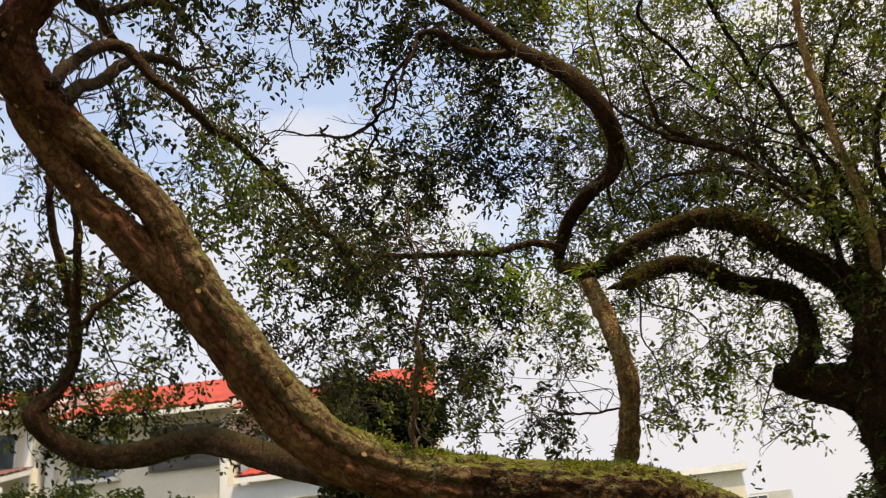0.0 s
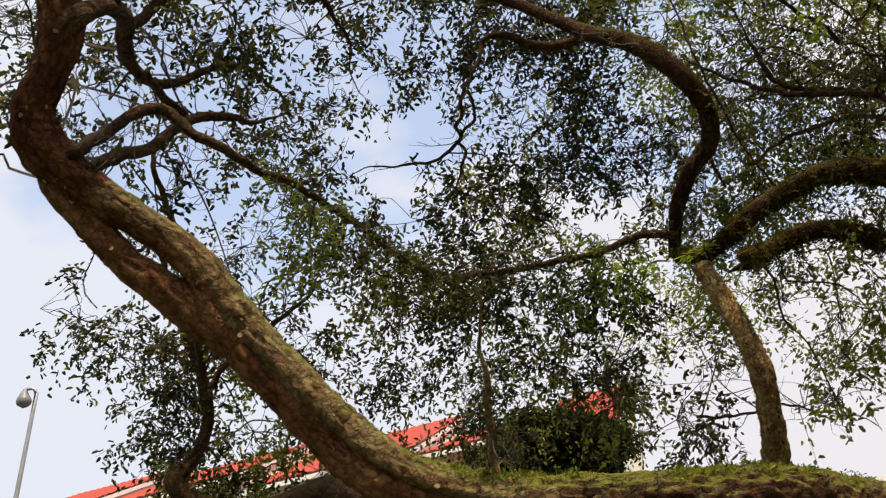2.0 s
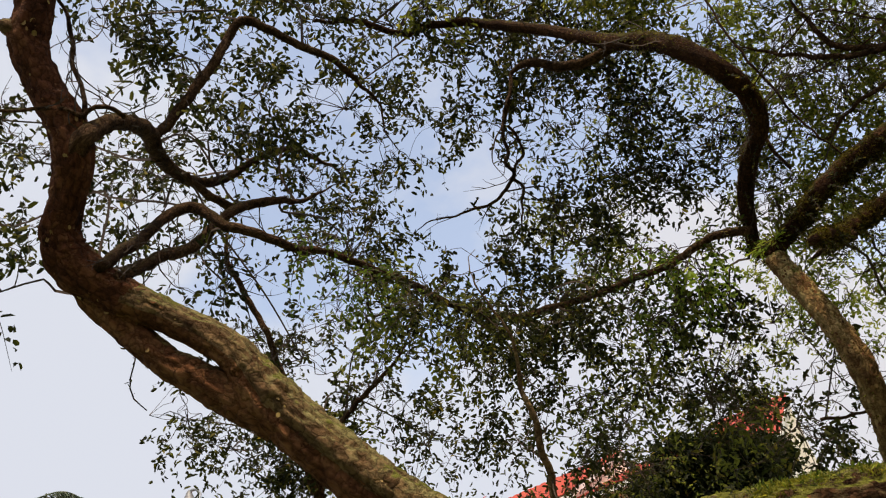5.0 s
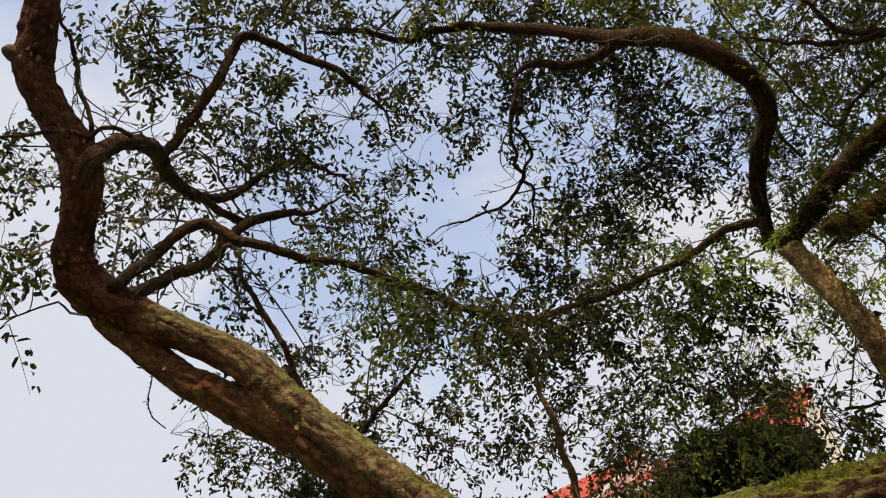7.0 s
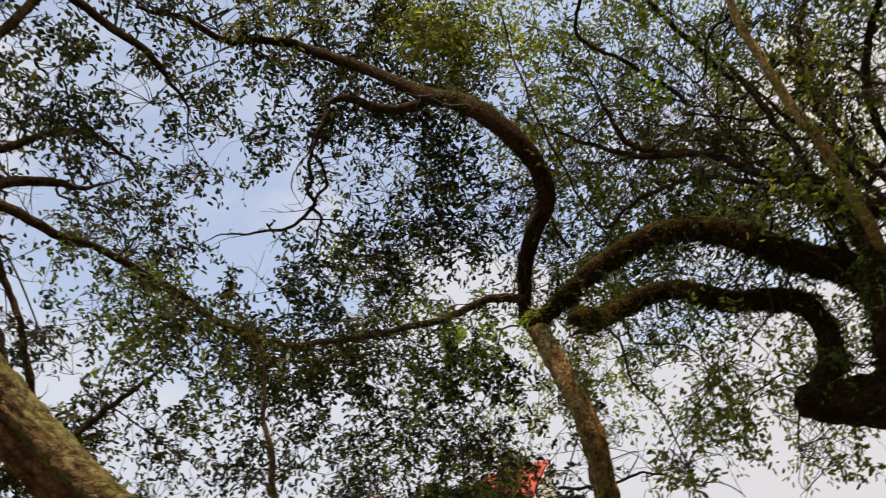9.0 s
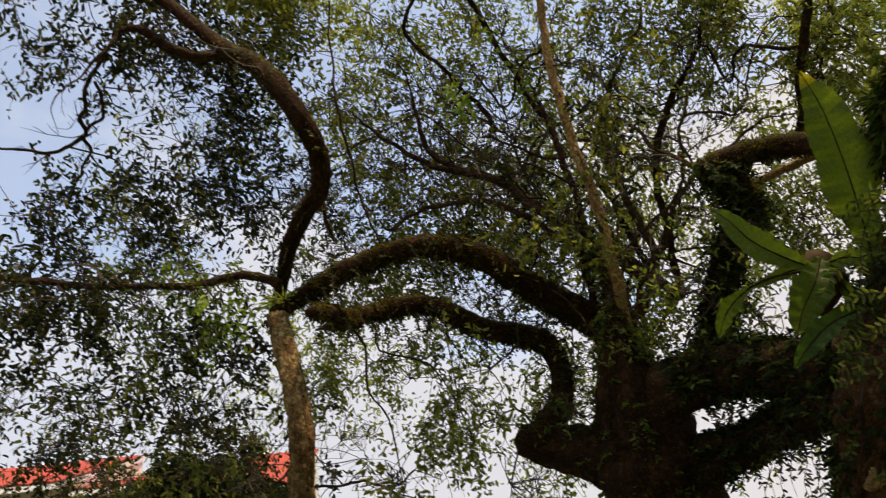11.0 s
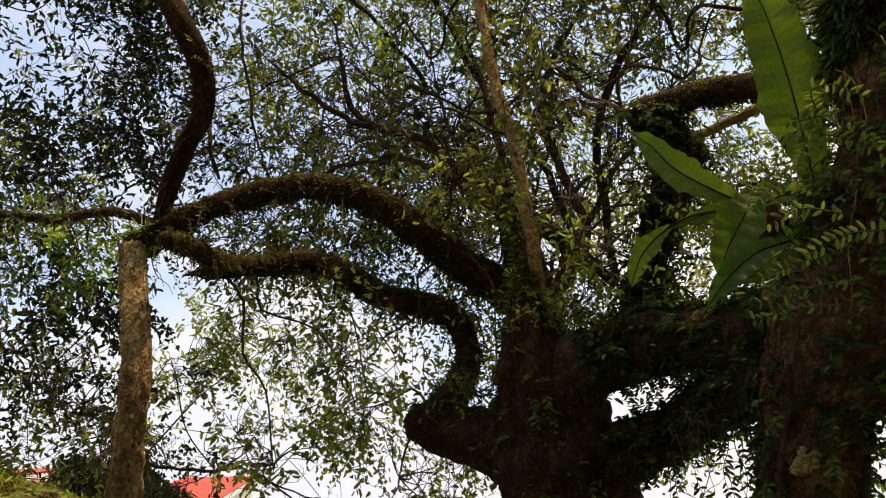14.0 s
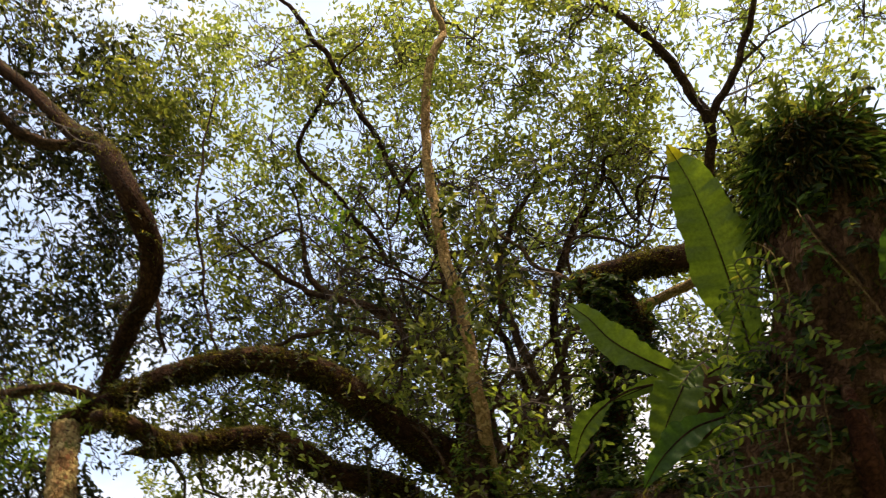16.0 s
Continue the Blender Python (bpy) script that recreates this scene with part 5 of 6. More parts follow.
# leaves high in the crown, in the sunlit colours
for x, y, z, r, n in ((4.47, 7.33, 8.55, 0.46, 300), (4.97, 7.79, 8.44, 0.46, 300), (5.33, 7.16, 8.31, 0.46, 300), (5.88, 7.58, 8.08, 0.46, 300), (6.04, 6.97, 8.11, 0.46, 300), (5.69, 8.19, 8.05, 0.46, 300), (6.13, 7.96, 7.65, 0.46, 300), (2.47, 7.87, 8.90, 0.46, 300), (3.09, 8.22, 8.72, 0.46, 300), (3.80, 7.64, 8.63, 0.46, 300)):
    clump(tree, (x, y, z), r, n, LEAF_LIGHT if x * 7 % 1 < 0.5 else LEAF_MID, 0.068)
# leaves at the back of the crown, darkened in colour as if shaded
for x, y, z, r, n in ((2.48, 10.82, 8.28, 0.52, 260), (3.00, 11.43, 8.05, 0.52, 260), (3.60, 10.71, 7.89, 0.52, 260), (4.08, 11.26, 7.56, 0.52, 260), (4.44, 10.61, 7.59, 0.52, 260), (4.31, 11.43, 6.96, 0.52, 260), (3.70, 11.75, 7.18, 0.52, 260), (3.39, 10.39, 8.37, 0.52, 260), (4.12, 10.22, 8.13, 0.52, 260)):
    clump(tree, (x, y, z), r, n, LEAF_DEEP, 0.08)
# leaves behind the arches, in the same shade-dark colour
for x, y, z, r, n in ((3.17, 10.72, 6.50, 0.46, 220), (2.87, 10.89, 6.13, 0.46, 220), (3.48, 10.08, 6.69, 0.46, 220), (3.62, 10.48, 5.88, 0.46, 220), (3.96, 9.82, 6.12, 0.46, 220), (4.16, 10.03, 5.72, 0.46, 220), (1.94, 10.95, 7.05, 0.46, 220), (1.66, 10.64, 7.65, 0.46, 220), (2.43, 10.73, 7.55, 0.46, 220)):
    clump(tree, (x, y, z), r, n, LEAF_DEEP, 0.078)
# light sprays under and behind the arches
for x, y, z, r, n in ((2.88, 8.97, 4.82, 0.36, 150), (3.19, 8.92, 4.49, 0.36, 150), (3.62, 9.29, 4.23, 0.36, 150), (4.15, 9.53, 4.69, 0.36, 150), (3.12, 9.70, 4.27, 0.36, 150), (4.35, 8.93, 5.48, 0.36, 150), (3.81, 8.90, 5.93, 0.36, 150), (4.44, 9.00, 6.24, 0.36, 150)):
    clump(tree, (x, y, z), r, n, LEAF_LIGHT, 0.07, 0.7)
# fresh green sprays between the stem and the fern
for x, y, z, r, n in ((4.47, 7.72, 5.00, 0.30, 80), (4.82, 7.74, 5.22, 0.30, 80), (5.02, 7.53, 4.84, 0.30, 80), (4.53, 7.79, 4.63, 0.30, 80), (4.79, 7.59, 4.53, 0.30, 80), (5.30, 7.75, 5.43, 0.30, 80), (4.80, 7.81, 5.71, 0.30, 80)):
    clump(tree, (x, y, z), r, n, SPRAY, 0.06, 0.6)
# fine green sprays that hang round the long cross branch
for x, y, z, r, n in ((-1.78, 6.05, 5.66, 0.26, 130), (-1.50, 6.48, 5.52, 0.30, 200), (-1.25, 6.95, 5.30, 0.30, 360), (-1.02, 7.40, 5.16, 0.30, 360), (-0.85, 7.95, 5.22, 0.30, 300), (-0.45, 8.40, 5.36, 0.26, 260), (0.10, 8.66, 5.42, 0.26, 240), (0.70, 8.72, 5.46, 0.26, 240)):
    clump(tree, (x, y, z), r, n, VINE if x * 10 % 2 < 1.4 else LEAF, 0.056, 0.7)
# unseen leaf clumps added above the path to shade the trunk
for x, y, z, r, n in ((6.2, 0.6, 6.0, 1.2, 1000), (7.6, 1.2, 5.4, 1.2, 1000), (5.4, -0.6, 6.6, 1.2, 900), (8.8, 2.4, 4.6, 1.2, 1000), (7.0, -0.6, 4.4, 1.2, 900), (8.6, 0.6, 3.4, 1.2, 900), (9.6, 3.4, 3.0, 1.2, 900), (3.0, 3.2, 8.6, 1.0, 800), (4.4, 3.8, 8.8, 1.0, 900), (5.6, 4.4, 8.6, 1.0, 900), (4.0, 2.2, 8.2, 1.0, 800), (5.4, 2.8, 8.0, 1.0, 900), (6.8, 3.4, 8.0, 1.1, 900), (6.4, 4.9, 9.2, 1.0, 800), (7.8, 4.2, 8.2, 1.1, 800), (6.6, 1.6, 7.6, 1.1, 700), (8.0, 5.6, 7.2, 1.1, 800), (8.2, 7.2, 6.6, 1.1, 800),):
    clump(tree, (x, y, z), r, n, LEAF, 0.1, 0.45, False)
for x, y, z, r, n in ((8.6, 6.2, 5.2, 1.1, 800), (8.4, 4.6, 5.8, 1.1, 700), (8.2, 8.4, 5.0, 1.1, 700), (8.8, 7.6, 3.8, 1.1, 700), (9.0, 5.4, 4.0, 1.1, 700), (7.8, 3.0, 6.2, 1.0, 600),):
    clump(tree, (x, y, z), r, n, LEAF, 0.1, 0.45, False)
# two more added clumps out of view, which shade the column
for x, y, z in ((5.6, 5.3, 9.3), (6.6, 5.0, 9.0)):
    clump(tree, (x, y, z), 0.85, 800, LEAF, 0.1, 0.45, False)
# unseen clumps added low behind the path to cut sky light on the wood
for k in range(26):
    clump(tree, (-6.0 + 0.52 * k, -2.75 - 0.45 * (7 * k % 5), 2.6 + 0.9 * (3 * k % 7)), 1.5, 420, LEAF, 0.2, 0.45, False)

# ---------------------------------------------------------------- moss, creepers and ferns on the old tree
# shade-dark moss under the limbs and on the trunks, lighter moss on top
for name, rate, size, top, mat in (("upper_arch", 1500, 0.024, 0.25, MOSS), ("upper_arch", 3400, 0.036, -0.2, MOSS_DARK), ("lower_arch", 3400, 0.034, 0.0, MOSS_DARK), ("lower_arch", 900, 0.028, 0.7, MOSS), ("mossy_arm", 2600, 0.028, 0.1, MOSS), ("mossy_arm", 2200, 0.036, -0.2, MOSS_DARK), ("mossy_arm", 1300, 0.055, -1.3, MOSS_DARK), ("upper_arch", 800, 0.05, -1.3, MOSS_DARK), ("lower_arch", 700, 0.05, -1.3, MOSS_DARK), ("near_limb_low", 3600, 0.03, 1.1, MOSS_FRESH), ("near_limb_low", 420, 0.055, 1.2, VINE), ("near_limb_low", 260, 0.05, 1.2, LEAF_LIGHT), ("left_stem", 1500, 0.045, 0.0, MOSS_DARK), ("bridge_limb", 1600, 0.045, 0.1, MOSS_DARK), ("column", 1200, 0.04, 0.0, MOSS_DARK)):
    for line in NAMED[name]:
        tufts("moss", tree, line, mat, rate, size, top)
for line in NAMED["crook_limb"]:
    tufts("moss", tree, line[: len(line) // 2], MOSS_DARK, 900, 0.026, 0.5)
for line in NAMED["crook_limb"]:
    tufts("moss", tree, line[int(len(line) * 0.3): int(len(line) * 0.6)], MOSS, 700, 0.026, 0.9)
for line in NAMED["near_limb"] + NAMED["split_limb"]:
    flakes(tree, line, 60, 0.03)
for line in NAMED["upright_limb"]:
    flakes(tree, line, 260, 0.026)
for line in NAMED["upright_limb"]:
    tufts("moss", tree, line, MOSS, 160, 0.03, 0.0)


tufts("leaflets", tree, NAMED["hanging_root"][4], LEAF, 70, 0.028, -0.2)


def creeper(line, sprays, leaf, mat=None, up=0.0, drop=1.0):
    """A climber on a trunk: short hanging sprays of small leaves, rooted on the bark."""
    ob = thing("climbing_creeper", "dark green small-leaved creeper clinging to the trunk", "climber", group="creepers on the trunk")
    k = rng.integers(0, len(line), sprays)
    d = unit(sprays) + np.array([0, 0, up])
    tan = np.gradient(line[:, :3], axis=0)[k]
    tan /= np.linalg.norm(tan, axis=1)[:, None]
    d -= tan * (d * tan).sum(1)[:, None]
    d /= np.linalg.norm(d, axis=1)[:, None]
    root = line[k, :3] + d * line[k, 3:4] * 0.95
    bs, ax, nm, stems = [], [], [], []
    for r0, dd in zip(root, d):
        n = int(rng.integers(5, 18))
        ln = n * rng.uniform(0.014, 0.026) * (0.5 + 0.5 * drop)
        hang = rng.uniform(0.2, 1.0) * drop
        t = np.arange(n) / n
        way = dd * rng.uniform(0.3, 0.9) + rng.normal(size=3) * 0.45
        p = r0 + way * (ln * 0.7 * t)[:, None] + np.array([0, 0, -hang * ln]) * (t ** 1.6)[:, None]
        side = np.cross(way, (0, 0, 1.0))
        side /= np.linalg.norm(side) + 1e-6
        sg = np.where(np.arange(n) % 2, 1.0, -1.0)[:, None]
        bs.append(p)
        ax.append(side * sg + way * 0.4 + np.array([0, 0, -0.35]) + rng.normal(size=(n, 3)) * 0.35)
        nm.append(dd + np.array([0, 0, 0.5]) + rng.normal(size=(n, 3)) * 0.3)
        stems.append(np.array([[*r0, 0.003], [*p[n // 2], 0.002], [*p[-1], 0.001]]))
    b = np.vstack(bs)
    leaf_mesh("leaves", b, np.vstack(ax), np.vstack(nm), leaf * rng.uniform(0.6, 1.3, len(b)), leaf * 0.45 * rng.uniform(0.7, 1.2, len(b)), mat or LEAF, ob)
    join_tubes("stem_network", stems, 3, TWIG, ob)
    return ob


# LEAF_DARK sprays below carry the trunk's shade in their leaf colour
for line in NAMED["column"]:
    creeper(line[len(line) // 2:], 430, 0.05, LEAF_DARK, 0.0, 0.45)
    creeper(line[len(line) // 2:], 180, 0.055, VINE, 0.3, 0.6)
    creeper(line[len(line) // 3: len(line) // 2], 60, 0.045, VINE, 0.0, 0.3)
for line in NAMED["upper_arch"] + NAMED["lower_arch"]:
    creeper(line, 190, 0.034)
creeper(NAMED["low_cross"][0][: len(NAMED["low_cross"][0]) // 2], 90, 0.036)
creeper(NAMED["crook_limb"][0][: len(NAMED["crook_limb"][0]) // 2], 70, 0.03)
creeper(NAMED["near_limb_low"][0], 160, 0.032)
creeper(NAMED["slender_stem"][0][: int(len(NAMED["slender_stem"][0]) * 0.7)], 40, 0.036, LEAF_MID)
for line in NAMED["left_stem"]:
    creeper(line[len(line) // 4:], 420, 0.045, VINE, 0.5, 0.35)
for line in NAMED["bridge_limb"]:
    creeper(line[len(line) // 4:], 420, 0.05, LEAF_DARK, 0.5, 0.35)
for line in NAMED["mossy_arm"]:
    creeper(line[: int(len(line) * 0.55)], 420, 0.05, LEAF_DARK)


def frond_part(parent, points, width, curl=0.16, label="", yellow_tip=False, ragged=1.6, mat=None):
    """One broad undivided frond with a raised midrib and wavy margins."""
    line = spline([(*p, 0.01) for p in points], 0.011)[:, :3]
    n = len(line)
    tan = np.gradient(line, axis=0)
    tan /= np.linalg.norm(tan, axis=1)[:, None]
    face = np.array(FACE) - line.mean(0)
    verts, faces = [], []
    cols = 9
    phase = rng.uniform(0, 6)
    for i in range(n):
        t = i / (n - 1)
        w = width * min(1.0, 0.22 + 1.9 * t) * (1 - max(0.0, (t - 0.42) / 0.58) ** 1.9) ** 0.85 + 0.004
        side = np.cross(tan[i], face)
        side /= np.linalg.norm(side)
        up = np.cross(side, tan[i])
        for k in range(cols):
            s = 2 * k / (cols - 1) - 1
            rib = 0.012 * width * math.sin(i * 1.35 - abs(s) * 5 + (1.5 if s > 0 else 0)) * min(1.0, 3 * abs(s))
            wave = rib + 0.06 * width * math.sin(t * 46 + phase + (2 if s > 0 else 0)) * abs(s) ** 1.5
            ww = w * (1 + 0.012 * math.sin(t * 130 + 5 * s) + 0.022 * math.sin(t * 60 + 3 * s + phase) + 0.07 * math.sin(t * 17 + 2 * s + phase) - 0.34 * max(0.0, noise.noise(Vector((t * ragged * 9, phase, 3.0 * np.sign(s)))) - 0.12))
            verts.append(tuple(line[i] + side * s * ww * 0.5 + up * (curl * abs(s) * w + wave)))
    for i in range(n - 1):
        for k in range(cols - 1):
            a = i * cols + k
            faces.append((a, a + 1, a + cols + 1, a + cols))
    ob = mesh_object("frond", verts, faces, mat or FROND, parent, label, smooth=True)
    if yellow_tip:
        ob.data.materials.append(FROND_TIP)
        for k, face_k in enumerate(ob.data.polygons):
            if k // (cols - 1) > n * 0.90:
                face_k.material_index = 1
    rib = np.hstack([line, np.linspace(0.007, 0.002, n)[:, None]])
    tube_object("midrib", rib, 6, BARK_DARK, ob, "dark brown midrib")
    return ob


FACE = (3.5, 3.0, 2.2)
nest_fern = thing("nest_fern", "large nest fern with broad wavy green fronds on the trunk", "fern")
frond_part(nest_fern, [(5.47, 6.44, 3.96), (5.42, 6.30, 4.18), (5.34, 6.12, 4.50), (5.24, 5.96, 4.82), (5.14, 5.87, 5.06)], 0.36, label="broad upright bright green frond with a yellow tip", yellow_tip=True, ragged=0.4)
frond_part(nest_fern, [(5.16, 6.58, 4.00), (4.98, 6.57, 4.10), (4.81, 6.58, 4.25), (4.70, 6.57, 4.41), (4.61, 6.60, 4.54)], 0.19)
frond_part(nest_fern, [(5.17, 6.48, 4.03), (5.06, 6.46, 3.84), (4.97, 6.55, 3.70), (4.92, 6.62, 3.57)], 0.25, label="drooping pale green frond")
frond_part(nest_fern, [(4.80, 6.80, 4.02), (4.71, 6.87, 3.97), (4.64, 6.95, 3.90), (4.60, 7.07, 3.79)], 0.13)
tube_object("stalk", spline([(5.17, 6.63, 4.02, 0.008), (4.93, 6.72, 4.04, 0.007), (4.80, 6.80, 4.02, 0.006)], 0.03), 6, BARK_DARK, nest_fern, "thin brown stalk")
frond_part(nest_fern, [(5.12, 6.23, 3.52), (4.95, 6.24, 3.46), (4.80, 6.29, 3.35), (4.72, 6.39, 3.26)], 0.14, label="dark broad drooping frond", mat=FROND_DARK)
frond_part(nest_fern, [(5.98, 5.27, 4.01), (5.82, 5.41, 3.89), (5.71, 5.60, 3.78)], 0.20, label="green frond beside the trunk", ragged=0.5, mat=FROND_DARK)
frond_part(nest_fern, [(5.32, 6.68, 4.09), (5.38, 6.57, 4.06), (5.47, 6.49, 3.98), (5.54, 6.46, 3.86)], 0.12)
frond_part(nest_fern, [(5.32, 6.74, 4.04), (5.40, 6.73, 3.90), (5.43, 6.81, 3.81), (5.29, 6.88, 3.76), (5.10, 6.93, 3.72)], 0.13, label="dark drooping frond")
frond_part(nest_fern, [(5.21, 6.75, 4.11), (5.04, 6.73, 4.07), (4.89, 6.78, 4.04), (4.81, 6.81, 4.02)], 0.08)
v, q = tube_data(spline([(5.24, 6.88, 3.82, 0.06), (5.29, 6.83, 3.97, 0.14), (5.31, 6.80, 4.09, 0.16), (5.39, 6.76, 4.13, 0.10)], 0.03), 12, 0.3, 0.2)
mesh_object("root_ball", v.tolist(), q, BARK_DARK, nest_fern, "dark fibrous root ball", smooth=True)

def strap_tuft(name, label, centre, radius, blades, length, mats, clusters=6):
    """A cushion of strap leaves, in clusters that root on the bark and arch over."""
    ob = thing(name, label, "fern")
    spread = unit(clusters) * np.array(radius) * 0.7
    for k in range(clusters):
        n = blades // clusters
        d = unit(n)
        d[:, 2] = np.abs(d[:, 2]) * 0.7
        root = np.array(centre) + spread[k] * np.array([1, 1, 0.5]) + d * np.array(radius) * 0.55 * rng.random(n)[:, None] ** 0.5
        way = d + rng.normal(size=d.shape) * 0.45 + spread[k] * 1.2
        way[:, 2] -= 0.5
        leaf_mesh("tuft", root, way, unit(n) + np.array([0, 0, 1.0]), length * rng.uniform(0.4, 1.25, n), length * 0.12 * rng.uniform(0.7, 1.3, n), mats[k % len(mats)], ob)
    return ob


def pinnate_spray(parent, points, leaf, mat, share=0.85):
    """A thin arching stem with paired oblong leaflets."""
    ln = spline([(*p, 0.004) for p in points], 0.028)
    ln[:, 3] = np.linspace(0.004, 0.0015, len(ln))
    v, f = tube_data(ln, 5)
    stem = mesh_object("stem", v.tolist(), f, TWIG, parent, smooth=True)
    tan = np.gradient(ln[:, :3], axis=0)
    tan /= np.linalg.norm(tan, axis=1)[:, None]
    face = np.array(FACE) - ln[:, :3].mean(0)
    side = np.cross(tan, face)
    side /= np.linalg.norm(side, axis=1)[:, None]
    n = len(ln)
    base = np.vstack([ln[:, :3], ln[:, :3]])
    way = np.vstack([side + tan * 0.5, -side + tan * 0.5]) + rng.normal(size=(2 * n, 3)) * 0.25 + np.array([0, 0, -0.25])
    keep = rng.random(2 * n) < share
    leaf_mesh("leaflet", base[keep], way[keep], (np.tile(face, (2 * n, 1)) + rng.normal(size=(2 * n, 3)) * 0.8)[keep], leaf * rng.uniform(0.6, 1.05, keep.sum()), leaf * 0.29 * rng.uniform(0.8, 1.2, keep.sum()), mat, stem)
    return stem


def crown_fern(top, low):
    """Strap ferns rooted round the rim of the broken trunk top, hanging over its edge, with leafy shoots standing on it."""
    ob = thing("strap_fern", "dense brown-green strap ferns hanging round the broken trunk top", "fern")
    top, low = np.array(top), np.array(low)
    for k in range(16):
        a0 = k * 2 * math.pi / 16
        n = 300
        a = a0 + rng.normal(size=n) * 0.26
        s = rng.random(n)[:, None] ** 1.3
        rim = np.stack([np.cos(a), np.sin(a), np.zeros(n)], 1)
        root = top * (1 - s) + low * s + rim * (0.26 + 0.03 * s + 0.06 * rng.random((n, 1)))
        way = rim * rng.uniform(0.1, 0.6, (n, 1)) + rng.normal(size=(n, 3)) * 0.3 + np.array([0, 0, -0.75])
        way[:, 2] += (s[:, 0] < 0.1) * 0.4
        leaf_mesh("tuft", root, way, rim + np.array([0, 0, 0.6]) + rng.normal(size=(n, 3)) * 0.4, rng.uniform(0.06, 0.17, n), rng.uniform(0.008, 0.015, n), (MOSS_DARK, LEAF_DARK, MOSS_DARK, VINE, LEAF_DARK)[k % 5], ob)
    for k in range(26):
        n = 26
        a, q = rng.uniform(0, 6.28), rng.uniform(0.1, 0.34)
        foot = top + np.array([math.cos(a) * q, math.sin(a) * q, 0.02])
        lean = np.array([math.cos(a), math.sin(a), 0]) * rng.uniform(0, 0.6) + np.array([0, 0, 1.0])
        t = rng.random(n)[:, None]
        p = foot + lean * t * rng.uniform(0.14, 0.34)
        leaf_mesh("shoot_leaves", p, unit(n) + np.array([0, 0, 0.2]), unit(n) + np.array([0, 0, 1.0]), rng.uniform(0.05, 0.10, n), rng.uniform(0.018, 0.032, n), (VINE, LEAF_MID)[k % 2], ob)
    return ob


crown_fern((5.83, 5.74, 4.80), (5.81, 5.84, 4.40))
strap_tuft("perched_fern", "small light green fern perched where limbs cross", (1.46, 8.22, 4.93), (0.15, 0.15, 0.16), 110, 0.12, (LEAF_BRIGHT, LEAF_LIGHT), 5)
vine = thing("pinnate_vine", "yellow-green vine with paired oblong leaflets beside the nest fern", "climber")
pinnate_spray(vine, [(5.31, 5.94, 4.01), (5.18, 5.76, 4.03), (5.22, 5.65, 3.97), (5.29, 5.60, 3.85)], 0.056, SPRAY)
pinnate_spray(vine, [(5.20, 5.94, 4.02), (5.28, 5.83, 3.95), (5.36, 5.78, 3.83), (5.39, 5.74, 3.69)], 0.053, SPRAY)
pinnate_spray(vine, [(5.26, 5.98, 3.98), (5.36, 5.90, 3.87), (5.46, 5.85, 3.74), (5.50, 5.83, 3.59)], 0.060, SPRAY)
pinnate_spray(vine, [(5.23, 6.02, 3.94), (5.15, 6.01, 3.79), (5.10, 6.00, 3.63)], 0.050, SPRAY)
pinnate_spray(vine, [(5.34, 6.10, 3.85), (5.41, 6.03, 3.74), (5.46, 5.98, 3.61), (5.47, 5.96, 3.47)], 0.056, FROND)
pinnate_spray(vine, [(5.13, 6.16, 3.81), (5.00, 6.11, 3.71), (4.88, 6.08, 3.58)], 0.062, VINE)
pinnate_spray(vine, [(5.40, 6.33, 3.62), (5.46, 6.23, 3.54), (5.51, 6.16, 3.43), (5.50, 6.12, 3.30)], 0.056, FROND)
pinnate_spray(vine, [(5.31, 6.35, 3.60), (5.15, 6.29, 3.51), (5.03, 6.26, 3.38), (4.96, 6.23, 3.25)], 0.056, VINE)
pinnate_spray(vine, [(5.32, 6.37, 3.58), (5.36, 6.35, 3.43), (5.41, 6.27, 3.33), (5.39, 6.26, 3.18)], 0.056, VINE)
pinnate_spray(vine, [(5.50, 6.16, 3.77), (5.57, 6.08, 3.68), (5.61, 6.05, 3.53)], 0.056, FROND)
pinnate_spray(vine, [(5.44, 6.43, 3.51), (5.54, 6.35, 3.40), (5.56, 6.34, 3.25)], 0.069, LEAF_DARK)
pinnate_spray(vine, [(5.22, 5.92, 3.45), (5.05, 5.92, 3.48), (4.93, 6.02, 3.47)], 0.06, SPRAY)
pinnate_spray(vine, [(5.21, 6.00, 3.30), (5.04, 6.04, 3.28), (4.90, 6.15, 3.27)], 0.052, FROND)
pinnate_spray(vine, [(5.17, 6.05, 3.18), (5.01, 6.09, 3.16), (4.88, 6.19, 3.16)], 0.052, VINE)
pinnate_spray(vine, [(5.37, 5.88, 3.33), (5.21, 5.90, 3.33), (5.07, 6.02, 3.31)], 0.065, SPRAY)
pinnate_spray(vine, [(5.15, 6.08, 3.08), (4.99, 6.11, 3.08), (4.83, 6.20, 3.08)], 0.052, VINE)
pinnate_spray(vine, [(5.20, 6.42, 3.54), (5.18, 6.41, 3.39), (5.10, 6.42, 3.22)], 0.056, VINE)
curtain = thing("hanging_creeper", "thin creeper strings with small paired leaves under the trunks", "climber")
pinnate_spray(curtain, [(4.90, 7.46, 3.20), (4.95, 7.51, 3.10), (4.92, 7.58, 3.01), (4.97, 7.63, 2.90)], 0.055, LEAF_DARK, 0.4)
pinnate_spray(curtain, [(5.00, 7.44, 3.21), (5.04, 7.52, 3.08), (5.02, 7.60, 2.94), (5.06, 7.68, 2.81)], 0.055, LEAF_DARK, 0.4)
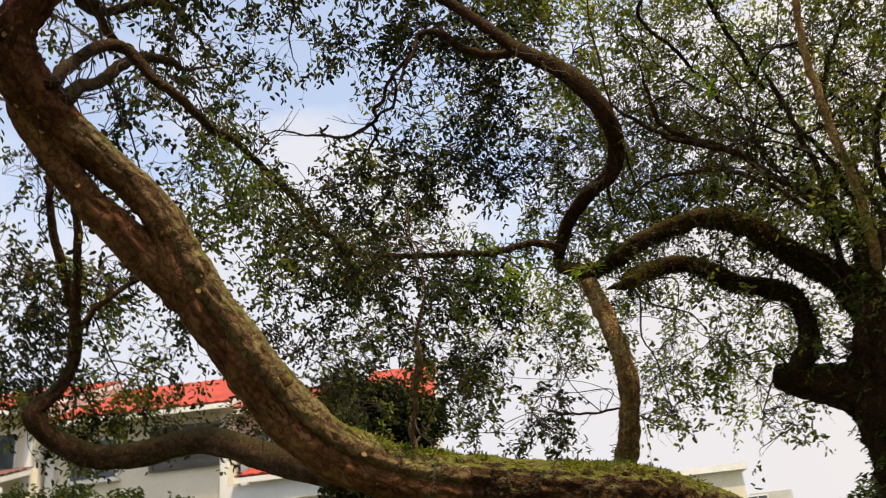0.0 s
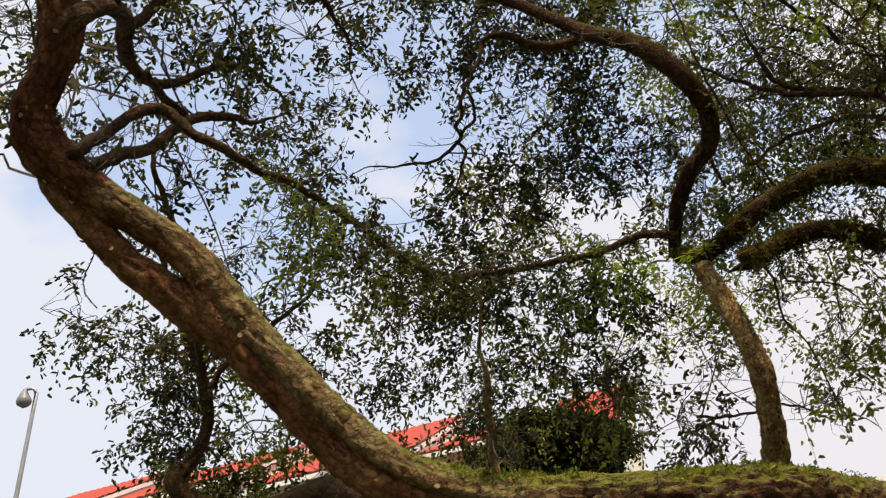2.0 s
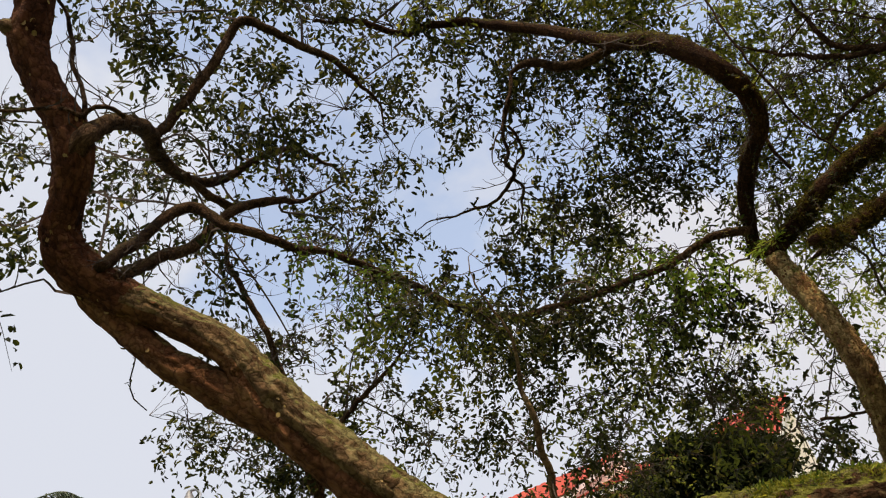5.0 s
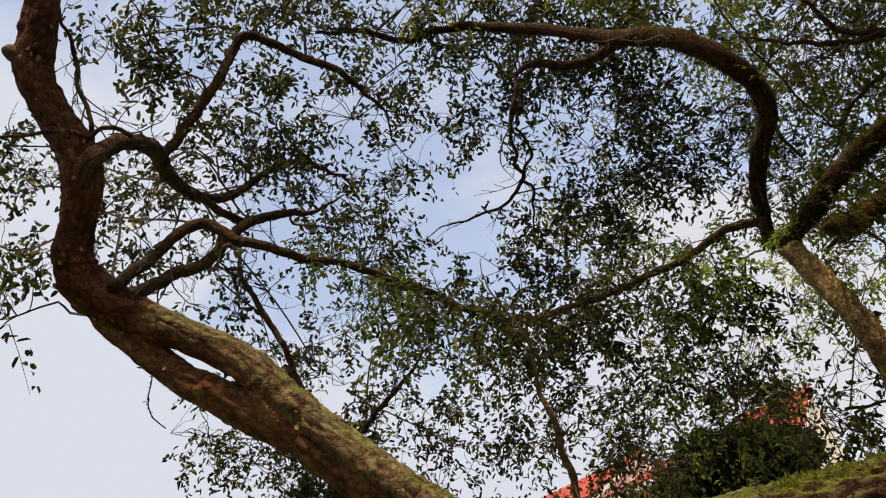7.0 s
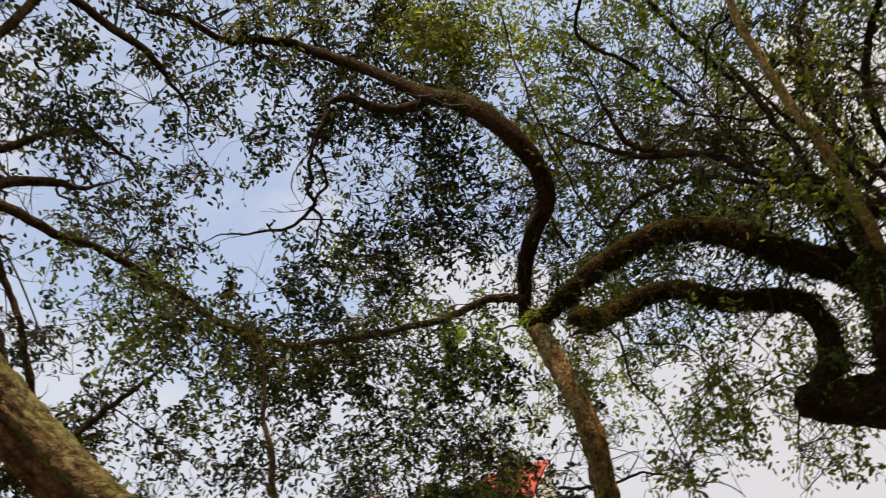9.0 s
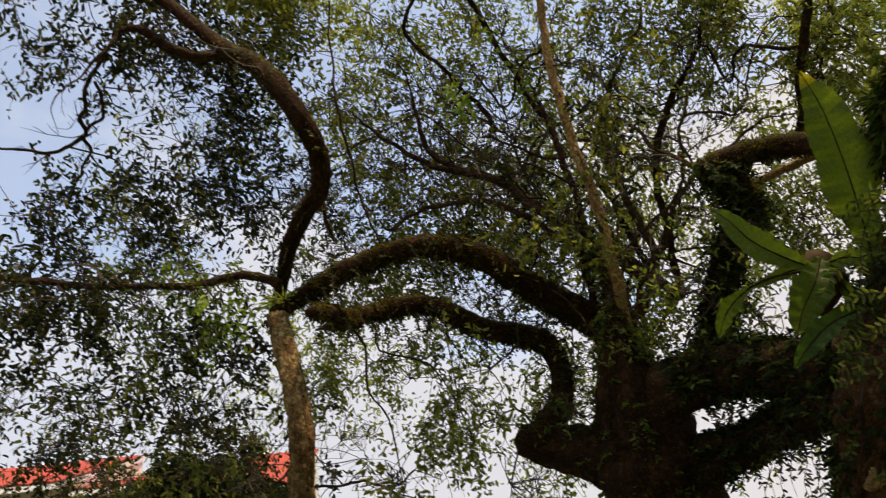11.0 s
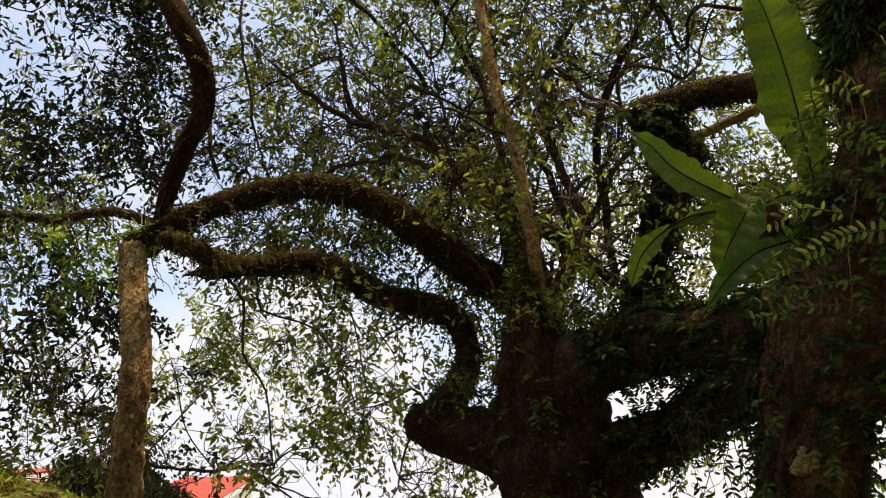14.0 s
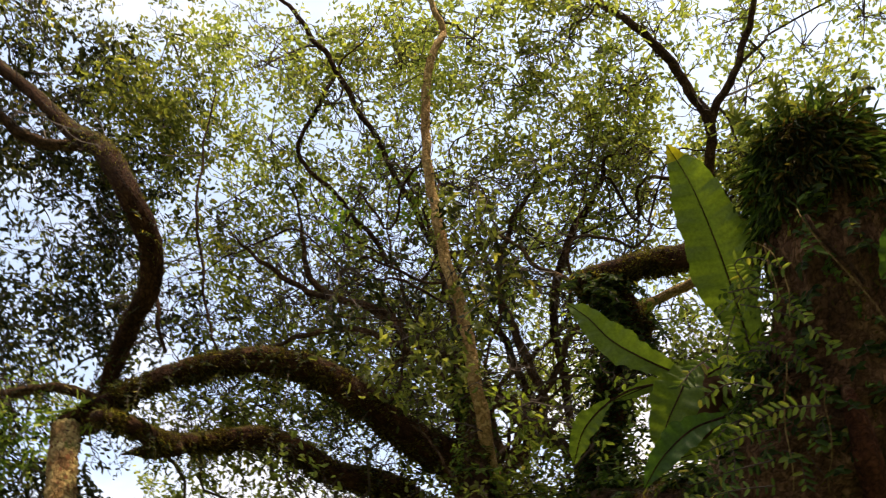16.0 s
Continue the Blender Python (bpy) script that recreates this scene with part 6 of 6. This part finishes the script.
pinnate_spray(curtain, [(5.09, 7.45, 3.17), (5.14, 7.53, 3.03), (5.11, 7.62, 2.90), (5.15, 7.69, 2.76)], 0.055, LEAF_DARK, 0.4)
pinnate_spray(curtain, [(5.18, 7.47, 3.12), (5.22, 7.54, 3.00), (5.20, 7.62, 2.87), (5.24, 7.69, 2.75)], 0.055, LEAF_DARK, 0.4)
pinnate_spray(curtain, [(5.26, 7.50, 3.06), (5.30, 7.56, 2.94), (5.28, 7.63, 2.84), (5.32, 7.69, 2.72)], 0.055, LEAF_DARK, 0.4)
pinnate_spray(curtain, [(5.86, 7.09, 3.00), (5.90, 7.15, 2.89), (5.88, 7.22, 2.78), (5.92, 7.29, 2.67)], 0.055, LEAF_DARK, 0.4)
pinnate_spray(curtain, [(5.98, 7.11, 2.95), (6.02, 7.17, 2.84), (6.00, 7.24, 2.73), (6.04, 7.30, 2.62)], 0.055, LEAF_DARK, 0.4)
for x, y, z, drop in ((4.86, 7.55, 3.10, 0.34), (4.97, 7.50, 3.20, 0.46), (5.13, 7.50, 3.20, 0.50), (5.22, 7.52, 3.18, 0.44), (5.31, 7.56, 3.05, 0.40), (5.93, 7.15, 3.02, 0.36), (6.06, 7.20, 3.10, 0.30)):
    pinnate_spray(curtain, [(x + 0.03 * math.sin(k * 2.1 + x * 9), y + 0.16 * k / 3, z - drop * k / 3) for k in range(4)], 0.06, LEAF_DARK, 0.4)

# ---------------------------------------------------------------- houses
def roof_slab(parent, x0, x1, front, back, mat, name="roof"):
    """A pitched slab of pan tiles: ribs run from the front eave (y, z) to the ridge (y, z)."""
    (y0, z0), (y1, z1) = front, back
    n = int((x1 - x0) / 0.06)
    rows = int(math.hypot(y1 - y0, z1 - z0) / 0.32)
    verts, faces = [], []
    for j in range(rows + 1):
        for half in (0, 1):
            t = min(1.0, (j + 0.02 * half) / rows)
            lift = 0.035 if half == 0 else 0.0
            for i in range(n + 1):
                x = x0 + (x1 - x0) * i / n
                w = 0.035 * abs(math.sin(i * 0.7))
                verts.append((x, y0 + (y1 - y0) * t, z0 + (z1 - z0) * t + w + lift))
    m = n + 1
    for j in range(2 * rows + 1):
        for i in range(n):
            a = j * m + i
            faces.append((a, a + 1, a + m + 1, a + m))
    top = mesh_object(name, verts, faces, mat, parent)
    bm = bmesh.new()
    q = [bm.verts.new(p) for p in ((x0, y0, z0 - 0.14), (x1, y0, z0 - 0.14), (x1, y1, z1 - 0.14), (x0, y1, z1 - 0.14), (x0, y0, z0 - 0.01), (x1, y0, z0 - 0.01), (x1, y1, z1 - 0.01), (x0, y1, z1 - 0.01))]
    for f in ((0, 3, 2, 1), (4, 5, 6, 7), (0, 1, 5, 4), (1, 2, 6, 5), (2, 3, 7, 6), (3, 0, 4, 7)):
        bm.faces.new([q[k] for k in f])
    part("fascia", bm, TRIM, top, "white eaves board")
    return top


def window(parent, x, y, z, w, h):
    fr = box("window", (x - w / 2, y - 0.05, z), (x + w / 2, y + 0.03, z + h), TRIM, parent)
    k = max(2, int(w / 0.6))
    for i in range(k):
        a = x - w / 2 + 0.05 + i * (w - 0.05) / k
        box("pane", (a, y - 0.065, z + 0.06), (a + (w - 0.05) / k - 0.05, y - 0.052, z + h - 0.06), glass, fr)
    box("sill", (x - w / 2 - 0.08, y - 0.16, z - 0.07), (x + w / 2 + 0.08, y - 0.002, z - 0.003), TRIM, fr)
    return fr


def terrace_house(x0, x1, y, eave, ridge, depth, wall, tile, label, blinds, porch):
    """A two-storey house: body with a sloping top, tiled roof, bays of windows, a tiled porch roof between the floors."""
    h = thing("terrace_house", label, "house", group="terrace houses along the lane")
    bm = bmesh.new()
    prof = [(y, 0.0), (y + depth, 0.0), (y + depth, ridge - 0.16), (y, eave - 0.16)]
    a = [bm.verts.new((x0, p, q)) for p, q in prof]
    b = [bm.verts.new((x1, p, q)) for p, q in prof]
    bm.faces.new(a)
    bm.faces.new(b[::-1])
    for k in range(4):
        bm.faces.new((a[k], b[k], b[(k + 1) % 4], a[(k + 1) % 4]))
    bmesh.ops.recalc_face_normals(bm, faces=list(bm.faces))
    part("wall", bm, wall, h)
    s = (ridge - eave) / depth
    roof_slab(h, x0 - 0.05, x1 + 0.05, (y - 0.7, eave - 0.7 * s), (y + depth + 0.1, ridge + 0.1 * s), tile)
    wdt = x1 - x0
    b0, b1 = blinds
    for drop in (1.75, 3.9):
        bl = box("blind", (x0 + b0 * wdt, y - 0.10, eave - drop), (x0 + b1 * wdt, y - 0.02, eave - drop + 1.15), SHADE, h, "dark lowered blind")
        for k in range(6):
            box("slat", (x0 + b0 * wdt, y - 0.115, eave - drop + 0.06 + k * 0.18), (x0 + b1 * wdt, y - 0.102, eave - drop + 0.19 + k * 0.18), SHADE, bl)
    wx = 0.25 if b0 > 0.4 else 0.75
    window(h, x0 + wx * wdt, y, eave - 1.8, 0.26 * wdt, 1.1)
    for fx in (0.005, 0.93):
        box("pilaster", (x0 + fx * wdt, y - 0.14, 0.0), (x0 + fx * wdt + 0.2, y - 0.003, eave - 0.45), TRIM, h)
    if porch:
        pz = eave - 1.75
        roof_slab(h, x0 + 0.1 * wdt, x1 - 0.05, (y - 1.9, pz - 0.55), (y - 0.16, pz), porch, "porch_roof")
        box("beam", (x0 + 0.05, y - 1.75, pz - 1.15), (x1 - 0.05, y - 1.55, pz - 0.72), TRIM, h)
        for fx in (0.02, 0.5, 0.94):
            box("column", (x0 + fx * wdt, y - 1.78, 0.0), (x0 + fx * wdt + 0.28, y - 1.5, pz - 1.152), TRIM, h)
    window(h, x0 + wx * wdt, y, 3.1, 0.3 * wdt, 1.5)
    return h


terrace_house(-2.85, -0.74, 23.1, 7.98, 10.45, 5.4, WALL, TILE, "narrow cream end house with a red tiled roof", (0.1, 0.3), None)
terrace_house(-6.0, -2.9, 23.1, 8.27, 10.17, 5.4, WALL, TILE, "cream two-storey terrace house with a red tiled porch", (0.55, 0.9), TILE)
terrace_house(-11.0, -6.05, 22.6, 8.39, 10.65, 5.4, WALL, TILE, "cream terrace house with dark blinds and red roof tiles", (0.55, 0.93), None)
terrace_house(-16.0, -11.05, 22.2, 8.73, 10.87, 5.4, WALL, TILE, "white terrace house with a dark grey tiled porch", (0.1, 0.35), TILE_DARK)
terrace_house(-21.0, -16.05, 22.0, 8.9, 11.1, 5.4, WALL_GREY, TILE, "pale grey terrace house with red roof tiles", (0.3, 0.6), TILE_DARK)

# ---------------------------------------------------------------- street lamp
lamp = thing("street_lamp", "tall grey steel street lamp with a hooked arm", "street lamp", (0, 0, 0))
lx, ly, lz = -15.0, 18.4, 11.05
mesh = tube_data(spline([(lx - 1.5, ly, 0, 0.085), (lx - 0.75, ly, lz * 0.5, 0.07), (lx - 0.1, ly, lz - 0.7, 0.055), (lx - 0.02, ly - 0.02, lz - 0.15, 0.05), (lx - 0.15, ly - 0.05, lz, 0.045), (lx - 0.35, ly - 0.1, lz - 0.02, 0.04)], 0.3), 10)
mesh_object("pole", mesh[0].tolist(), mesh[1], METAL, lamp, smooth=True)
mesh = tube_data(spline([(lx - 0.30, ly - 0.1, lz + 0.0, 0.05), (lx - 0.32, ly - 0.1, lz - 0.15, 0.12), (lx - 0.32, ly - 0.1, lz - 0.3, 0.19), (lx - 0.32, ly - 0.1, lz - 0.42, 0.17), (lx - 0.32, ly - 0.1, lz - 0.48, 0.08)], 0.03), 14)
mesh_object("lamp_head", mesh[0].tolist(), mesh[1], LAMP_CASE, lamp, "dark rounded lamp housing", smooth=True)


# ---------------------------------------------------------------- palm and the trees behind
def palm_frond(p, points):
    """An arching rib with narrow leaflets that hang from both sides."""
    ln = spline(points, 0.08)
    v, f = tube_data(ln, 5)
    rib = mesh_object("frond", v.tolist(), f, PALM, p)
    n = len(ln) * 9
    i = rng.integers(0, len(ln), n)
    d = np.gradient(ln[:, :3], axis=0)[i]
    d /= np.linalg.norm(d, axis=1)[:, None]
    side = np.cross(d, (0, 0, 1.0))
    side /= np.linalg.norm(side, axis=1)[:, None] + 1e-6
    sg = np.where(rng.random(n) < 0.5, 1.0, -1.0)[:, None]
    leaf_mesh("feathering", ln[i, :3], side * sg * 0.8 + d * 0.6 + np.array([0, 0, -0.5]) + rng.normal(size=(n, 3)) * 0.14, unit(n) * 0.3 + np.array([0, 0, 1.0]), rng.uniform(0.3, 0.55, n), rng.uniform(0.025, 0.04, n), PALM, rib)


def palm(x, y, z, span, long_frond):
    p = thing("palm_tree", "grey-green palm with long drooping feathery fronds", "palm")
    tube_object("trunk", spline([(x + 0.3, y, 0, 0.2), (x + 0.2, y, z * 0.5, 0.16), (x, y, z, 0.13)], 0.3), 10, BARK_THIN, p, "", 0.05, 0.05)
    for k in range(16):
        a = k * 2.4
        rise = 0.9 - 0.11 * (k % 9)
        d = np.array([math.cos(a), math.sin(a), 0.0])
        palm_frond(p, [(x, y, z, 0.03), *[(*(np.array([x, y, z]) + d * span * t + np.array([0, 0, span * (rise * t - 1.25 * t * t)])), 0.025 * (1.1 - t)) for t in (0.3, 0.6, 0.85, 1.0)]])
    palm_frond(p, [(x, y, z, 0.03), *long_frond])
    return p


palm(-17.59, 13.92, 10.25, 1.5, [(-17.19, 14.20, 10.39, 0.026), (-16.67, 14.32, 10.52, 0.023), (-16.25, 14.46, 10.57, 0.020), (-15.84, 14.64, 10.55, 0.018), (-15.57, 14.89, 10.36, 0.015), (-15.51, 15.14, 10.05, 0.012), (-15.62, 15.31, 9.73, 0.009), (-15.83, 15.41, 9.47, 0.006)])


def small_tree(name, label, base, blobs, leaves, leaf, mat, stems=2):
    t = thing(name, label, "tree" if stems < 5 else "shrub")
    c = np.mean([b[:3] for b in blobs], axis=0)
    for k in range(stems):
        off = rng.normal(size=3) * 0.15
        tube_object("trunk" if k == 0 else "stem", spline([(base[0] + off[0], base[1] + off[1], 0, 0.11), (*(0.5 * (np.array(base) + c) + off)[:2], c[2] * 0.5, 0.08), (*(c + off), 0.04)], 0.15), 8, BARK_DARK, t, "", 0.1, 0.1)
    for b in blobs:
        tube_object("branch", spline([(*c, 0.035), (*(0.5 * (c + np.array(b[:3])) + rng.normal(size=3) * 0.1), 0.025), (*b[:3], 0.012)], 0.15), 5, BARK_DARK, t)
    n_tot = sum(b[3] ** 2 for b in blobs)
    for b in blobs:
        n = int(leaves * b[3] ** 2 / n_tot)
        d = unit(n)
        wob = 1 + 0.28 * np.array([noise.noise(Vector(q * 2.3 + np.array(b[:3]))) for q in d])
        p = np.array(b[:3]) + d * (b[3] * wob * rng.random(n) ** 0.28)[:, None] * np.array([1, 1, 0.85])
        leaf_mesh("crown", p, unit(n) + d * 0.5 + np.array([0, 0, -0.4]), unit(n) * 0.7 + np.array([0, 0, 1.0]), leaf * rng.uniform(0.6, 1.3, n), leaf * 0.45 * rng.uniform(0.7, 1.3, n), mat, t)
    return t


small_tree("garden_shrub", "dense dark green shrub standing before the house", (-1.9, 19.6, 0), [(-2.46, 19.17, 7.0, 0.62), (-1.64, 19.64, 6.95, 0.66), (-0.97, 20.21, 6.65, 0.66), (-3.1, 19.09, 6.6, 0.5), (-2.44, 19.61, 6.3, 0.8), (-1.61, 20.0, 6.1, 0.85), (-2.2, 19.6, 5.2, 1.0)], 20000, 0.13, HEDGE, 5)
small_tree("street_tree", "round green street tree in the distance", (19.24, 42.30, 0), [(19.30, 42.08, 5.93, 1.56), (21.43, 42.98, 6.35, 2.14), (17.91, 42.34, 5.36, 1.04)], 5000, 0.28, LEAF_DARK, 2)
small_tree("street_tree", "low leafy green tree beyond the trunks", (16.99, 25.93, 0), [(16.69, 25.87, 6.81, 0.94), (17.94, 25.64, 6.99, 1.25), (15.73, 26.25, 6.35, 0.94)], 5000, 0.18, LEAF_DARK, 2)
small_tree("street_tree", "small far tree with a yellow-green crown", (-31.26, 29.60, 0), [(-31.11, 29.45, 14.44, 1.17), (-29.91, 30.34, 13.84, 1.04), (-32.56, 28.80, 14.49, 0.91)], 3500, 0.28, LEAF_LIGHT, 2)
small_tree("garden_shrub", "dark clipped green shrub in a front garden", (-8.82, 19.22, 0), [(-9.81, 19.19, 5.37, 0.62), (-8.70, 19.22, 5.31, 0.59), (-7.60, 19.30, 5.14, 0.57), (-6.51, 19.41, 4.91, 0.54)], 3400, 0.12, LEAF_DARK, 5)
block = thing("apartment_block", "far cream apartment block with a flat roof", "building")
box("wall", (6.48, 35.04, 0), (10.62, 43.04, 6.86), WALL, block)
box("roof", (6.28, 34.84, 6.86), (10.82, 43.24, 7.11), TRIM, block)
for k in range(4):
    for j in range(4):
        window(block, 7.08 + k * 1.3, 35.04, 4.66 - j * 2.6, 0.8, 1.2)
far_block = thing("apartment_block", "hazy grey apartment block far away", "building")
box("wall", (28.93, 93.82, 0), (33.02, 103.82, 13.18), WALL_GREY, far_block)
for k in range(3):
    for j in range(5):
        window(far_block, 29.73 + k * 1.4, 93.82, 10.98 - j * 2.8, 0.9, 1.3)
